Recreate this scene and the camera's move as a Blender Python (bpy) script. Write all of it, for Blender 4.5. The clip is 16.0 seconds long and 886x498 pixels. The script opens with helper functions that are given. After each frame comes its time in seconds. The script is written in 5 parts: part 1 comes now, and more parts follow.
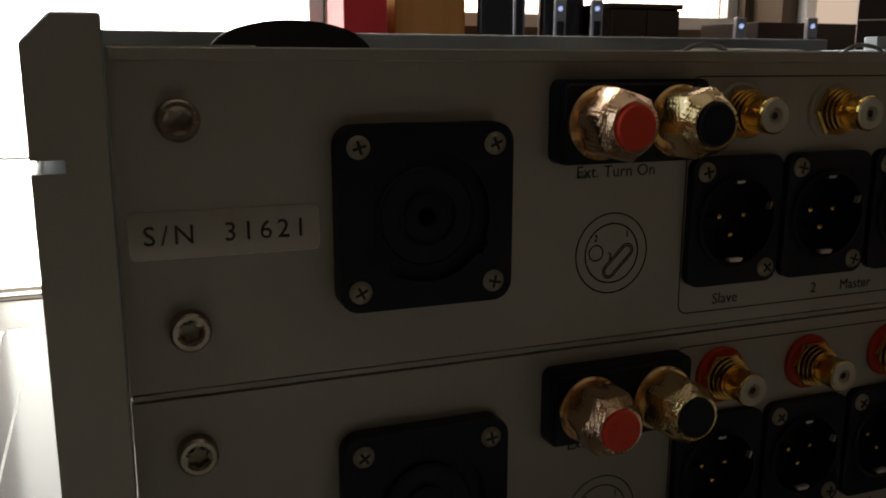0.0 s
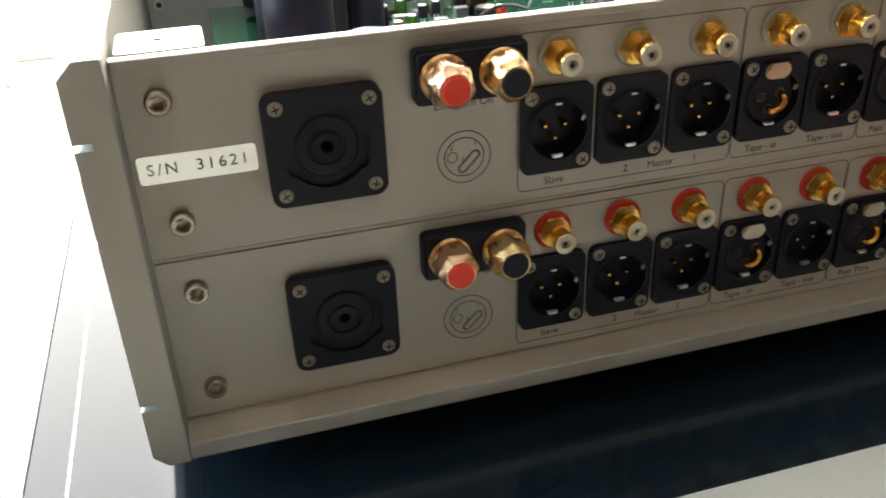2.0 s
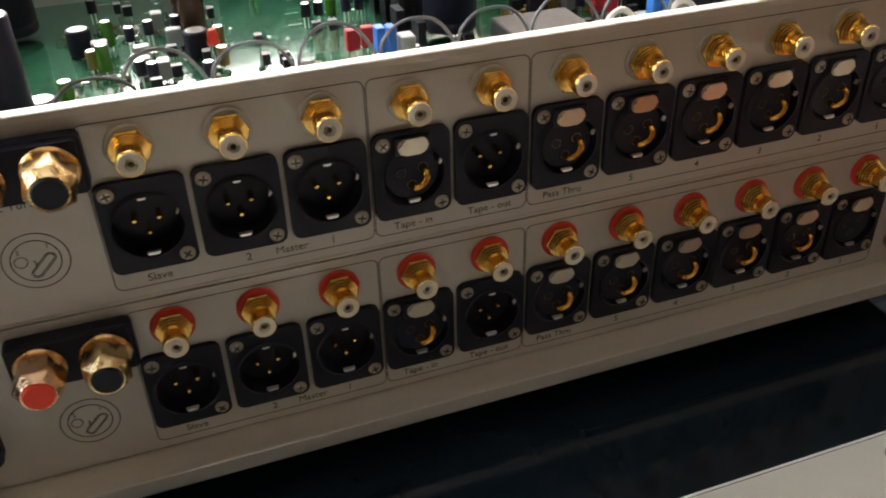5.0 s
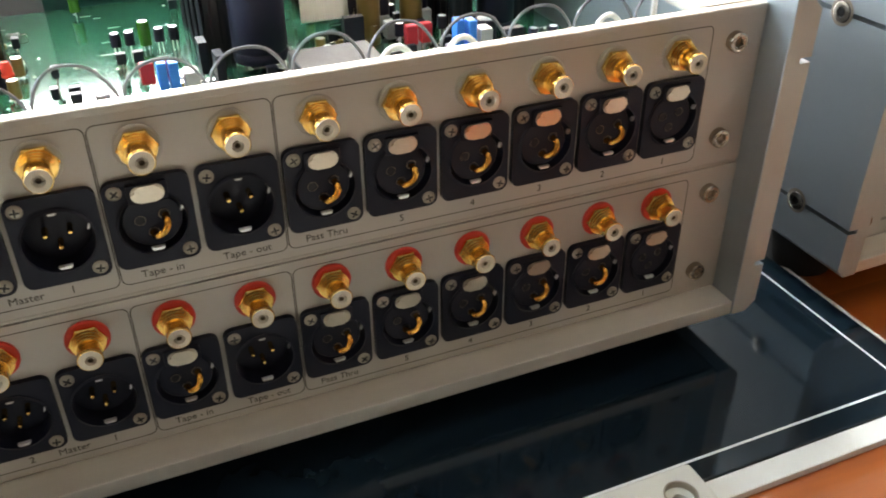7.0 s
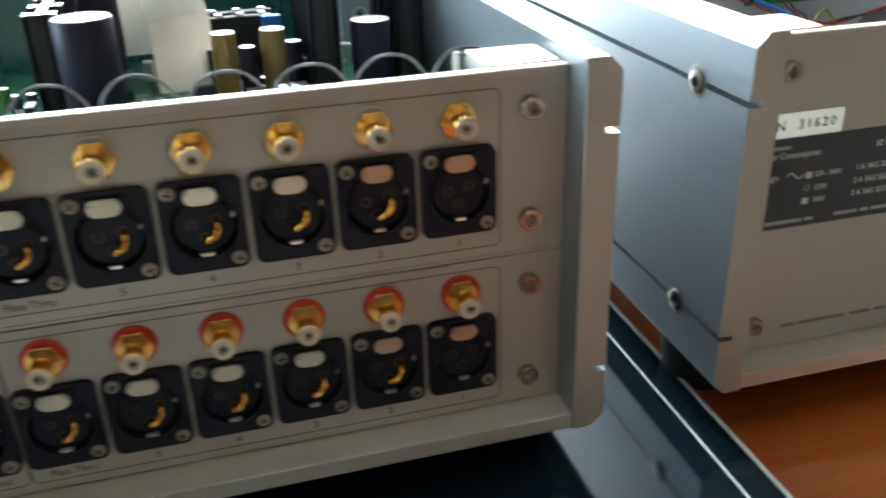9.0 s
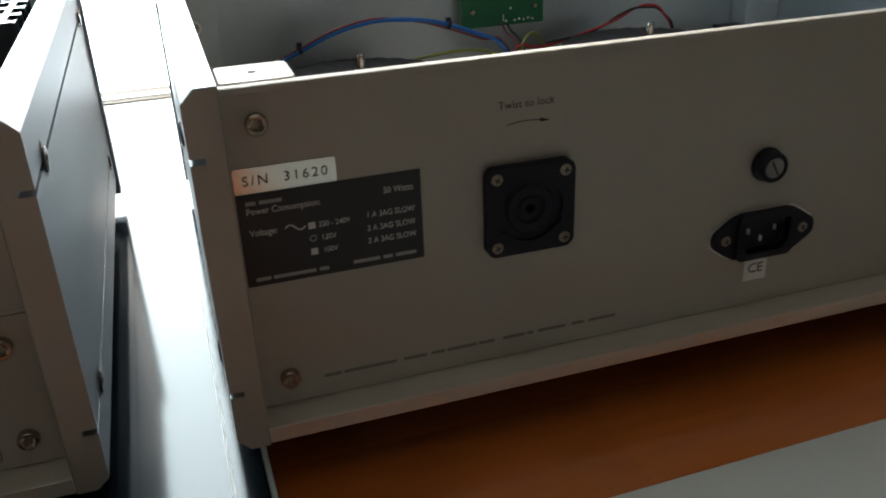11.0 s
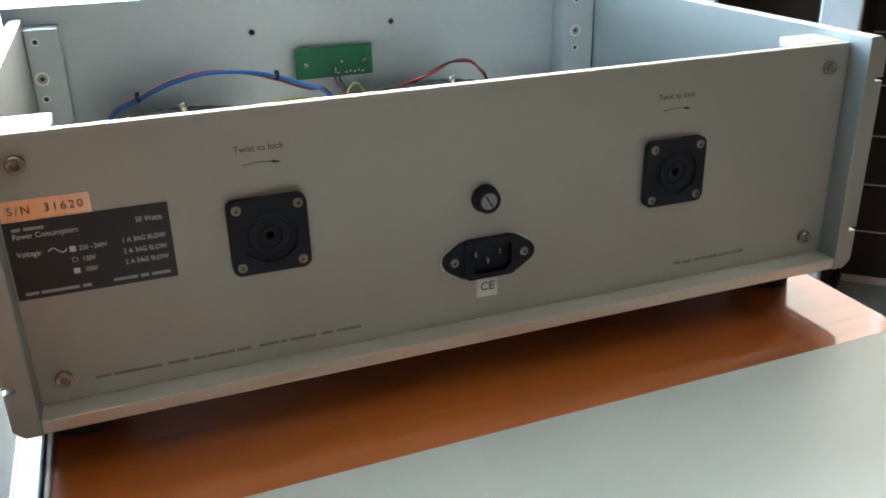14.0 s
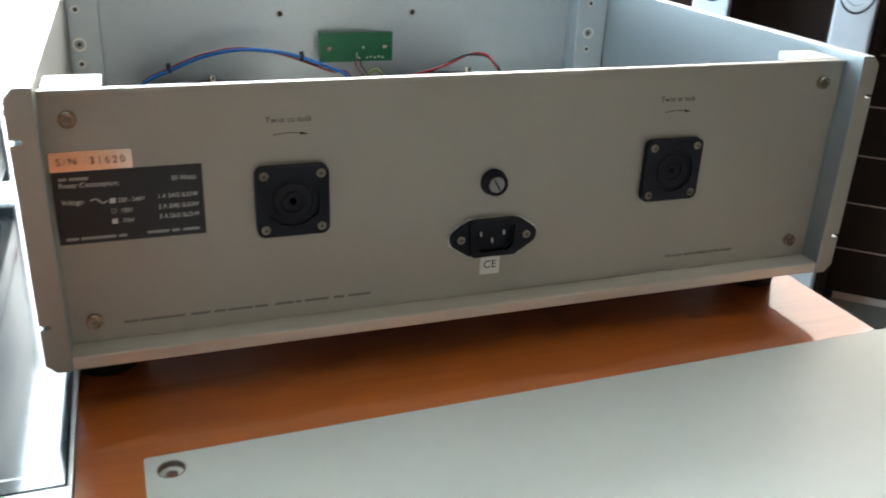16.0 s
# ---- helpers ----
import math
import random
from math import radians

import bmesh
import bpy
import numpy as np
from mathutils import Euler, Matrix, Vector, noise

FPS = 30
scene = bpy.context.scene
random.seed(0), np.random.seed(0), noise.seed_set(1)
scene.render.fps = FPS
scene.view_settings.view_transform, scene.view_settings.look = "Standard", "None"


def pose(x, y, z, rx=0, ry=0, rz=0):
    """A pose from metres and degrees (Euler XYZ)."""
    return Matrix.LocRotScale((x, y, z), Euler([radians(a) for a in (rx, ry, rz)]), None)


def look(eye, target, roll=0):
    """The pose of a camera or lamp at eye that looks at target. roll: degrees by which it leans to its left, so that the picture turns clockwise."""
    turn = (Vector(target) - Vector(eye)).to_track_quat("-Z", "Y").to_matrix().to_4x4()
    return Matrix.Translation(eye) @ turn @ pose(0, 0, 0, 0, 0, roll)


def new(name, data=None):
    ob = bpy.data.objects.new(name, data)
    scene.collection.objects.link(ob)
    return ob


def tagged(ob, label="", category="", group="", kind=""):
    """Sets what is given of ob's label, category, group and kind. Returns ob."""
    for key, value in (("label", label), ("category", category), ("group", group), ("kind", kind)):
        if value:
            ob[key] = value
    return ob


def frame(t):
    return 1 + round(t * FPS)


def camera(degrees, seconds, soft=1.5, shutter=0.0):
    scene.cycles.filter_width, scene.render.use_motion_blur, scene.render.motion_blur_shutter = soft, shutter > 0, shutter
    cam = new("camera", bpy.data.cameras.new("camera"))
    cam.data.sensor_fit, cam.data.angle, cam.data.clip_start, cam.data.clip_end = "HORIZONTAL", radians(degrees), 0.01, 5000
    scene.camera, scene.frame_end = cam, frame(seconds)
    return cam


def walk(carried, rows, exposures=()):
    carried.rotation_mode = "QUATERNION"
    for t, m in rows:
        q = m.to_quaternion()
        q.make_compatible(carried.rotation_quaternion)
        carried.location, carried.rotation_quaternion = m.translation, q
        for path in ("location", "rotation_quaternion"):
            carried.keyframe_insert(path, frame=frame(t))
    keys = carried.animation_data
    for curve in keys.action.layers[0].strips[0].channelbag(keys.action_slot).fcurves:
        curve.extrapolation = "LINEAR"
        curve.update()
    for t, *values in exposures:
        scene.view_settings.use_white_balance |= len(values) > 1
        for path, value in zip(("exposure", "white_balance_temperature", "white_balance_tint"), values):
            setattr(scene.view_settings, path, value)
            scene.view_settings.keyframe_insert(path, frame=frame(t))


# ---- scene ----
cam = camera(53.73, 16.0, soft=1.9, shutter=0.4)
PATH = [
    (0, 0.00694, -0.16816, 0.15168, -21.115, -12.122, 0.124),
    (0.5, 0.00615, -0.19130, 0.16034, -19.443, -13.669, -0.195),
    (1, 0.00276, -0.23622, 0.17443, -17.729, -15.896, -0.709),
    (1.5, 0.00809, -0.25466, 0.19858, -16.344, -23.260, -1.386),
    (2, 0.03413, -0.25995, 0.22536, -15.140, -29.174, -2.327),
    (2.5, 0.04869, -0.25309, 0.24076, -15.148, -32.011, -2.561),
    (3, 0.07132, -0.24957, 0.25267, -16.440, -32.986, -2.392),
    (3.5, 0.10456, -0.24298, 0.25360, -18.030, -33.220, -2.033),
    (4, 0.12415, -0.23869, 0.24816, -18.745, -33.286, -1.734),
    (4.2, 0.13038, -0.23942, 0.24860, -18.687, -33.261, -1.744),
    (6.3, 0.19877, -0.24426, 0.25211, -22.223, -33.213, -0.437),
    (6.5, 0.20498, -0.24748, 0.25398, -22.900, -32.776, -0.226),
    (7, 0.22142, -0.25342, 0.25489, -22.792, -32.780, -0.363),
    (7.5, 0.23480, -0.26205, 0.25532, -23.521, -31.619, 1.120),
    (8, 0.25685, -0.27499, 0.25003, -19.146, -28.713, -0.598),
    (8.5, 0.29922, -0.28666, 0.23975, -14.018, -25.346, -1.580),
    (9, 0.34881, -0.26246, 0.22589, -14.579, -25.984, -1.892),
    (9.5, 0.42611, -0.25679, 0.21672, -15.577, -26.788, -2.172),
    (10, 0.48195, -0.27566, 0.22451, -17.199, -26.303, -2.315),
    (10.2, 0.49125, -0.27861, 0.22157, -17.341, -26.062, -2.443),
    (12.3, 0.56294, -0.35757, 0.25942, -17.313, -25.791, -1.984),
    (12.5, 0.57034, -0.36932, 0.25928, -18.352, -25.413, -1.862),
    (13, 0.58027, -0.39002, 0.26660, -19.382, -25.107, -1.656),
    (13.5, 0.58758, -0.39264, 0.26556, -20.065, -24.897, -1.464),
    (14, 0.59163, -0.39187, 0.25281, -20.120, -23.480, -1.418),
    (14.5, 0.59665, -0.39624, 0.24956, -20.299, -23.344, -1.865),
    (15, 0.59676, -0.39544, 0.24756, -20.635, -23.221, -1.845),
    (15.5, 0.58872, -0.40032, 0.24829, -21.838, -23.143, -0.745),
    (16, 0.57472, -0.42294, 0.25663, -20.262, -23.752, 2.450),
]

# exposure follows the film's own brightening as the bright window leaves the view
EXPOSURES = [(0.0, -2.90, 9800, 26), (0.5, -2.34, 9500, 26), (1.0, -2.04, 9200, 26), (1.5, -1.07, 9300, 24), (2.0, -0.27, 8800, 23),
             (2.5, -0.22, 8800, 23), (3.0, -0.62, 9000, 26), (3.5, -0.87, 9400, 30), (4.0, -1.14, 9600, 30), (6.5, 0.11, 8700, 27),
             (7.5, 0.03, 8300, 22), (8.0, -0.29, 7800, 20), (9.0, -0.29, 7500, 17), (9.5, -0.35, 7500, 18), (10.0, -2.35, 7900, 17),
             (12.5, -0.47, 7400, 17), (13.5, -0.33, 7200, 12), (14.5, -0.31, 7200, 12), (16.0, -0.32, 7300, 15)]
PATHROWS = [(t, pose(x, y, z, 90 + pitch, 0, yaw) @ pose(0, 0, 0, 0, 0, roll)) for t, x, y, z, yaw, pitch, roll in PATH]
walk(cam, PATHROWS, EXPOSURES)

# ---------------------------------------------------------------- world and light
world = bpy.data.worlds.new("sky")
scene.world = world
world.use_nodes = True
wn = world.node_tree.nodes
sky = wn.new("ShaderNodeTexSky")
sky.sky_type, sky.sun_disc = "NISHITA", False
sky.sun_elevation, sky.sun_rotation = radians(35), radians(-20)
wn["Background"].inputs["Strength"].default_value = 0.12
world.node_tree.links.new(sky.outputs[0], wn["Background"].inputs["Color"])

sun_data = bpy.data.lights.new("sun", "SUN")
sun_data.energy, sun_data.angle, sun_data.color = 0.8, radians(12), (1.0, 0.95, 0.88)
sun = new("sun", sun_data)
sun.matrix_world = look((-1.2, 6, 4.5), (0, 0, 0))


# ---------------------------------------------------------------- materials
def material(name, color, rough=0.5, metal=0.0, noise_scale=0.0, spread=0.12, rough_spread=0.0, bump=0.0, bump_scale=None,
             stretch=(1, 1, 1), coat=0.0, fine=0.0, random_tint=0.0, **extra):
    """A principled material with colour and roughness variation at two scales, and fine relief."""
    m = bpy.data.materials.new(name)
    m.use_nodes = True
    t = m.node_tree
    n, l = t.nodes, t.links
    b = n["Principled BSDF"]
    b.inputs["Base Color"].default_value = (*color, 1)
    b.inputs["Roughness"].default_value = rough
    b.inputs["Metallic"].default_value = metal
    b.inputs["Coat Weight"].default_value = coat
    b.inputs["Coat Roughness"].default_value = 0.04
    for key, value in extra.items():
        b.inputs[key.replace("_", " ")].default_value = value
    if noise_scale:
        co = n.new("ShaderNodeTexCoord")
        mp = n.new("ShaderNodeMapping")
        mp.inputs["Scale"].default_value = stretch
        l.new(co.outputs["Object"], mp.inputs["Vector"])
        big, small = n.new("ShaderNodeTexNoise"), n.new("ShaderNodeTexNoise")
        for tex, sc in ((big, noise_scale), (small, noise_scale * 9)):
            tex.inputs["Scale"].default_value = sc
            tex.inputs["Detail"].default_value = 4
            l.new(mp.outputs[0], tex.inputs["Vector"])
        mix = n.new("ShaderNodeMath")
        mix.operation = "MULTIPLY_ADD"
        l.new(small.outputs["Fac"], mix.inputs[0])
        mix.inputs[1].default_value = 0.5
        l.new(big.outputs["Fac"], mix.inputs[2])
        ramp = n.new("ShaderNodeMapRange")
        ramp.inputs["From Min"].default_value, ramp.inputs["From Max"].default_value = 0.45, 1.05
        ramp.inputs["To Min"].default_value, ramp.inputs["To Max"].default_value = 1 - spread, 1 + spread
        l.new(mix.outputs[0], ramp.inputs["Value"])
        val = ramp.outputs[0]
        if random_tint:
            info = n.new("ShaderNodeObjectInfo")
            r2 = n.new("ShaderNodeMapRange")
            r2.inputs["To Min"].default_value, r2.inputs["To Max"].default_value = 1 - random_tint, 1 + random_tint
            l.new(info.outputs["Random"], r2.inputs["Value"])
            mu = n.new("ShaderNodeMath")
            mu.operation = "MULTIPLY"
            l.new(val, mu.inputs[0])
            l.new(r2.outputs[0], mu.inputs[1])
            val = mu.outputs[0]
        sc = n.new("ShaderNodeVectorMath")
        sc.operation = "SCALE"
        sc.inputs[0].default_value = color
        l.new(val, sc.inputs["Scale"])
        l.new(sc.outputs[0], b.inputs["Base Color"])
        if rough_spread:
            rr = n.new("ShaderNodeMapRange")
            rr.inputs["From Min"].default_value, rr.inputs["From Max"].default_value = 0.45, 1.05
            rr.inputs["To Min"].default_value, rr.inputs["To Max"].default_value = max(0.0, rough - rough_spread), rough + rough_spread
            l.new(mix.outputs[0], rr.inputs["Value"])
            l.new(rr.outputs[0], b.inputs["Roughness"])
        if bump:
            bt = n.new("ShaderNodeTexNoise")
            bt.inputs["Scale"].default_value = bump_scale or noise_scale * 10
            bt.inputs["Detail"].default_value = 3
            l.new(mp.outputs[0], bt.inputs["Vector"])
            bp = n.new("ShaderNodeBump")
            bp.inputs["Strength"].default_value = bump
            bp.inputs["Distance"].default_value = 0.0004
            l.new(bt.outputs["Fac"], bp.inputs["Height"])
            l.new(bp.outputs[0], b.inputs["Normal"])
    return m


# one aluminium in four tints: warm room light and sky blue put into colour
ALU = material("satin_aluminium", (0.49, 0.457, 0.408), 0.58, 0.6, 22, 0.05, 0.05, 0.25, 2600)
ALU_INNER = material("sky_tinted_inner_aluminium", (0.46, 0.51, 0.55), 0.42, 0.6, 22, 0.05, 0.05, 0.2, 2000)
ALU_BRUSHED = material("sky_tinted_brushed_aluminium", (0.37, 0.42, 0.45), 0.38, 0.85, 12, 0.05, 0.04, 0.2, 900, stretch=(1, 0.03, 1))
ALU_SIDE = material("lit_side_aluminium", (0.43, 0.44, 0.42), 0.5, 0.6, 22, 0.05, 0.05, 0.2, 2000)
ALU_MILLED = material("milled_aluminium", (0.82, 0.775, 0.70), 0.38, 0.7, 16, 0.12, 0.16, 0.2, 1600, stretch=(0.25, 1, 1))
ALU_LID = material("anodised_lid", (0.62, 0.615, 0.57), 0.45, 0.25, 14, 0.04, 0.04, 0.25, 2600)


def add_polished_patches(m, scale, drop):
    """Handling marks: irregular patches where the surface has been rubbed smooth."""
    n, l = m.node_tree.nodes, m.node_tree.links
    b = n["Principled BSDF"]
    old = b.inputs["Roughness"].links[0].from_socket
    co, tex = n.new("ShaderNodeTexCoord"), n.new("ShaderNodeTexNoise")
    tex.inputs["Scale"].default_value, tex.inputs["Detail"].default_value = scale, 5
    l.new(co.outputs["Object"], tex.inputs["Vector"])
    edge = n.new("ShaderNodeMapRange")
    edge.inputs["From Min"].default_value, edge.inputs["From Max"].default_value = 0.60, 0.63
    edge.inputs["To Min"].default_value, edge.inputs["To Max"].default_value = 0.0, drop
    l.new(tex.outputs["Fac"], edge.inputs["Value"])
    cut = n.new("ShaderNodeMath")
    cut.operation = "SUBTRACT"
    l.new(old, cut.inputs[0])
    l.new(edge.outputs[0], cut.inputs[1])
    l.new(cut.outputs[0], b.inputs["Roughness"])


add_polished_patches(ALU_MILLED, 18, 0.045)
STEEL = material("stainless_steel", (0.42, 0.355, 0.295), 0.24, 1.0, 120, 0.1, 0.06)
# steel copy darkened: shade in sockets and countersinks put into the colour
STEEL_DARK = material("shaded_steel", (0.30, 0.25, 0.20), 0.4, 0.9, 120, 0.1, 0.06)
LATCH_METAL = material("latch_nickel", (0.52, 0.45, 0.36), 0.3, 0.9, 150, 0.1, 0.05, random_tint=0.12)
NICKEL = material("nickel_plate", (0.37, 0.33, 0.27), 0.36, 0.9, 150, 0.12, 0.08)
SILVER = material("bright_silver", (0.85, 0.85, 0.83), 0.3, 0.6, 150, 0.08)
GOLD = material("gold_plate", (0.92, 0.56, 0.18), 0.2, 1.0, 160, 0.08, 0.05)
JUMPER_GOLD = material("jumper_gold", (0.92, 0.46, 0.11), 0.26, 1.0, 160, 0.08)
COPPER = material("champagne_gold", (0.86, 0.54, 0.28), 0.24, 1.0, 160, 0.08, 0.05)
BLACK = material("black_plastic", (0.0045, 0.0062, 0.016), 0.48, 0.0, 90, 0.15, 0.08, 0.3, 1800, Specular_IOR_Level=0.3)
# near-black for recesses: their shade put into the colour
RECESS_SHADE = material("recess_shade", (0.004, 0.004, 0.005), 0.6, 0.0, 90, 0.15)
SOCKET_GREY = material("socket_grey", (0.14, 0.1, 0.06), 0.6, 0.0, 90, 0.15)
RUBBER = material("black_rubber", (0.012, 0.012, 0.012), 0.75, 0.0, 90, 0.2, 0.05, 0.4, 1500)
WRAP = material("grey_black_winding_tape", (0.022, 0.021, 0.023), 0.8, 0.0, 40, 0.25, 0.05, 0.4, 700, Specular_IOR_Level=0.12)
RED = material("red_plastic", (1.0, 0.085, 0.055), 0.5, 0.0, 120, 0.08, Specular_IOR_Level=0.2)
RED_WASHER = material("red_washer", (0.6, 0.035, 0.02), 0.45, 0.0, 150, 0.08)
WHITE_WASHER = material("milky_washer", (0.42, 0.385, 0.32), 0.4, 0.1, 150, 0.06)
WHITE = material("white_insulator", (0.62, 0.56, 0.46), 0.4, 0.0, 150, 0.05)
INK = material("black_ink", (0.05, 0.045, 0.04), 0.8, 0.0, 200, 0.1, Specular_IOR_Level=0.1)
INK_GREY = material("faint_ink", (0.2, 0.19, 0.17), 0.6, 0.0, 200, 0.1)
INK_WHITE = material("white_ink", (0.75, 0.75, 0.74), 0.6, 0.0, 200, 0.06)
INK_PALE = material("faint_white_ink", (0.4, 0.4, 0.4), 0.6, 0.0, 200, 0.06)
STICKER = material("white_sticker", (0.88, 0.88, 0.86), 0.4, 0.0, 60, 0.04)
LABEL = material("silvered_foil_label", (0.79, 0.77, 0.72), 0.18, 0.9, 60, 0.04, 0.03)
NAVY = material("dark_label", (0.017, 0.018, 0.025), 0.4, 0.0, 80, 0.1)
PCB = material("green_circuit_board", (0.011, 0.155, 0.085), 0.16, 0.0, 25, 0.2, 0.05, coat=1.0, Coat_IOR=1.7)
PCB_MATT = material("matt_green_circuit_board", (0.010, 0.16, 0.075), 0.42, 0.0, 25, 0.15, 0.05, Specular_IOR_Level=0.3)
PCB_DARK = material("dark_green_circuit_board", (0.005, 0.115, 0.105), 0.3, 0.0, 25, 0.2, 0.06, coat=0.3)
SLEEVE = material("blue_black_sleeve", (0.010, 0.010, 0.024), 0.48, 0.0, 60, 0.15, 0.05, Specular_IOR_Level=0.25)
SLEEVE_BROWN = material("brown_sleeve", (0.05, 0.02, 0.012), 0.25, 0.0, 60, 0.15)
SLEEVE_GREEN = material("green_sleeve", (0.02, 0.16, 0.015), 0.25, 0.0, 60, 0.12)
SLEEVE_GOLD = material("gold_sleeve", (0.2, 0.13, 0.035), 0.3, 0.2, 60, 0.12)
CAN_TOP = material("aluminium_can_top", (0.82, 0.82, 0.8), 0.35, 0.6, 80, 0.08)
BRIGHT_CUT = material("bright_sawn_aluminium", (0.9, 0.9, 0.88), 0.4, 0.4, 120, 0.06)
GREY_BOX = material("grey_film_capacitor", (0.3, 0.3, 0.31), 0.45, 0.0, 80, 0.1)
BLUE_BOX = material("blue_film_capacitor", (0.006, 0.17, 0.55), 0.5, 0.0, 80, 0.1, Specular_IOR_Level=0.2)
RED_BOX = material("red_film_capacitor", (0.5, 0.03, 0.04), 0.5, 0.0, 80, 0.1, Specular_IOR_Level=0.2)
WIRE_RED = material("red_wire", (0.5, 0.02, 0.03), 0.4, 0.0, 80, 0.1)
WIRE_MAROON = material("dark_red_wire", (0.2, 0.025, 0.03), 0.4, 0.0, 80, 0.1)
WIRE_BLUE = material("blue_wire", (0.012, 0.17, 0.58), 0.42, 0.0, 80, 0.1, Specular_IOR_Level=0.3)
WIRE_GREY = material("grey_coax", (0.11, 0.115, 0.13), 0.35, 0.2, 80, 0.15)
WIRE_BLACK = material("black_wire", (0.012, 0.012, 0.012), 0.45, 0.0, 80, 0.1)
WIRE_WHITE = material("white_wire", (0.7, 0.7, 0.68), 0.4, 0.0, 80, 0.06)
WIRE_GREEN = material("green_yellow_wire", (0.25, 0.29, 0.07), 0.4, 0.0, 80, 0.1)
RIBBON = material("grey_ribbon_cable", (0.72, 0.69, 0.63), 0.45, 0.0, 40, 0.05, stretch=(30, 1, 1))
ANODISED = material("black_anodised", (0.012, 0.012, 0.016), 0.4, 0.5, 60, 0.15)
GLASS_BLACK = material("black_glass", (0.005, 0.012, 0.018), 0.1, 0.0, 6, 0.3, 0.015, coat=0.0, IOR=1.43, Specular_Tint=(0.92, 0.97, 1.0, 1.0))
WHITE_PAINT = material("white_lacquer", (0.72, 0.74, 0.72), 0.3, 0.0, 9, 0.04)
# wall colour kept dark so that little light bounces onto the panels
WALL = material("dark_wall_paint", (0.10, 0.071, 0.05), 0.85, 0.0, 3, 0.06, 0.05, 0.2, 200)
CEIL = material("ceiling_paint", (0.42, 0.405, 0.375), 0.9, 0.0, 3, 0.05, 0.05, 0.2, 200)
FLOOR_STONE = material("pale_polished_floor", (0.12, 0.114, 0.098), 0.4, 0.0, 10, 0.1, 0.06, 0.1, 260, IOR=1.6)
FRAME_WHITE = material("white_window_frame", (0.75, 0.75, 0.75), 0.4, 0.0, 8, 0.04)
DARK_WOOD = material("dark_wood_planks", (0.022, 0.011, 0.008), 0.62, 0.0, 6, 0.3, 0.08, stretch=(0.1, 0.1, 1.5), Specular_IOR_Level=0.2)
JOINT = material("pale_joint", (0.42, 0.33, 0.29), 0.6, 0.0, 30, 0.1)
RED_CARD = material("red_box_card", (0.5, 0.02, 0.03), 0.5, 0.0, 12, 0.1)
ORANGE_WOOD = material("orange_wood", (0.42, 0.17, 0.05), 0.4, 0.0, 4, 0.2, 0.05, stretch=(1, 1, 0.1))
SPEAKER_SILVER = material("silver_baffle", (0.45, 0.47, 0.5), 0.4, 0.7, 30, 0.05)
COLUMN_GREY = material("grey_lacquered_column", (0.16, 0.17, 0.2), 0.4, 0.1, 20, 0.06)
CONE = material("speaker_cone", (0.22, 0.22, 0.23), 0.5, 0.0, 60, 0.1)


def knurled_material(name, color):
    """Knurled gold seen through a clear moulded cap: a diamond pattern under a glossy coat."""
    m = material(name, color, 0.22, 1.0, 160, 0.1, 0.06, coat=1.0)
    n, l = m.node_tree.nodes, m.node_tree.links
    co, turn = n.new("ShaderNodeTexCoord"), n.new("ShaderNodeMapping")
    turn.inputs["Rotation"].default_value = (0.0, 0.0, radians(45))
    l.new(co.outputs["Object"], turn.inputs["Vector"])
    tex, bump = n.new("ShaderNodeTexVoronoi"), n.new("ShaderNodeBump")
    tex.inputs["Scale"].default_value, tex.inputs["Randomness"].default_value = 1250, 0.0
    l.new(turn.outputs[0], tex.inputs["Vector"])
    l.new(tex.outputs["Distance"], bump.inputs["Height"])
    bump.inputs["Strength"].default_value, bump.inputs["Distance"].default_value = 0.3, 0.0005
    l.new(bump.outputs[0], n["Principled BSDF"].inputs["Normal"])
    return m


# red disc's reflection inside the clear cap put into this gold as pink
CAP_PINK = knurled_material("clear_cap_tinted_by_red_disc", (0.88, 0.54, 0.35))
CAP_GOLD = knurled_material("clear_cap_over_pale_gold", (0.88, 0.63, 0.33))


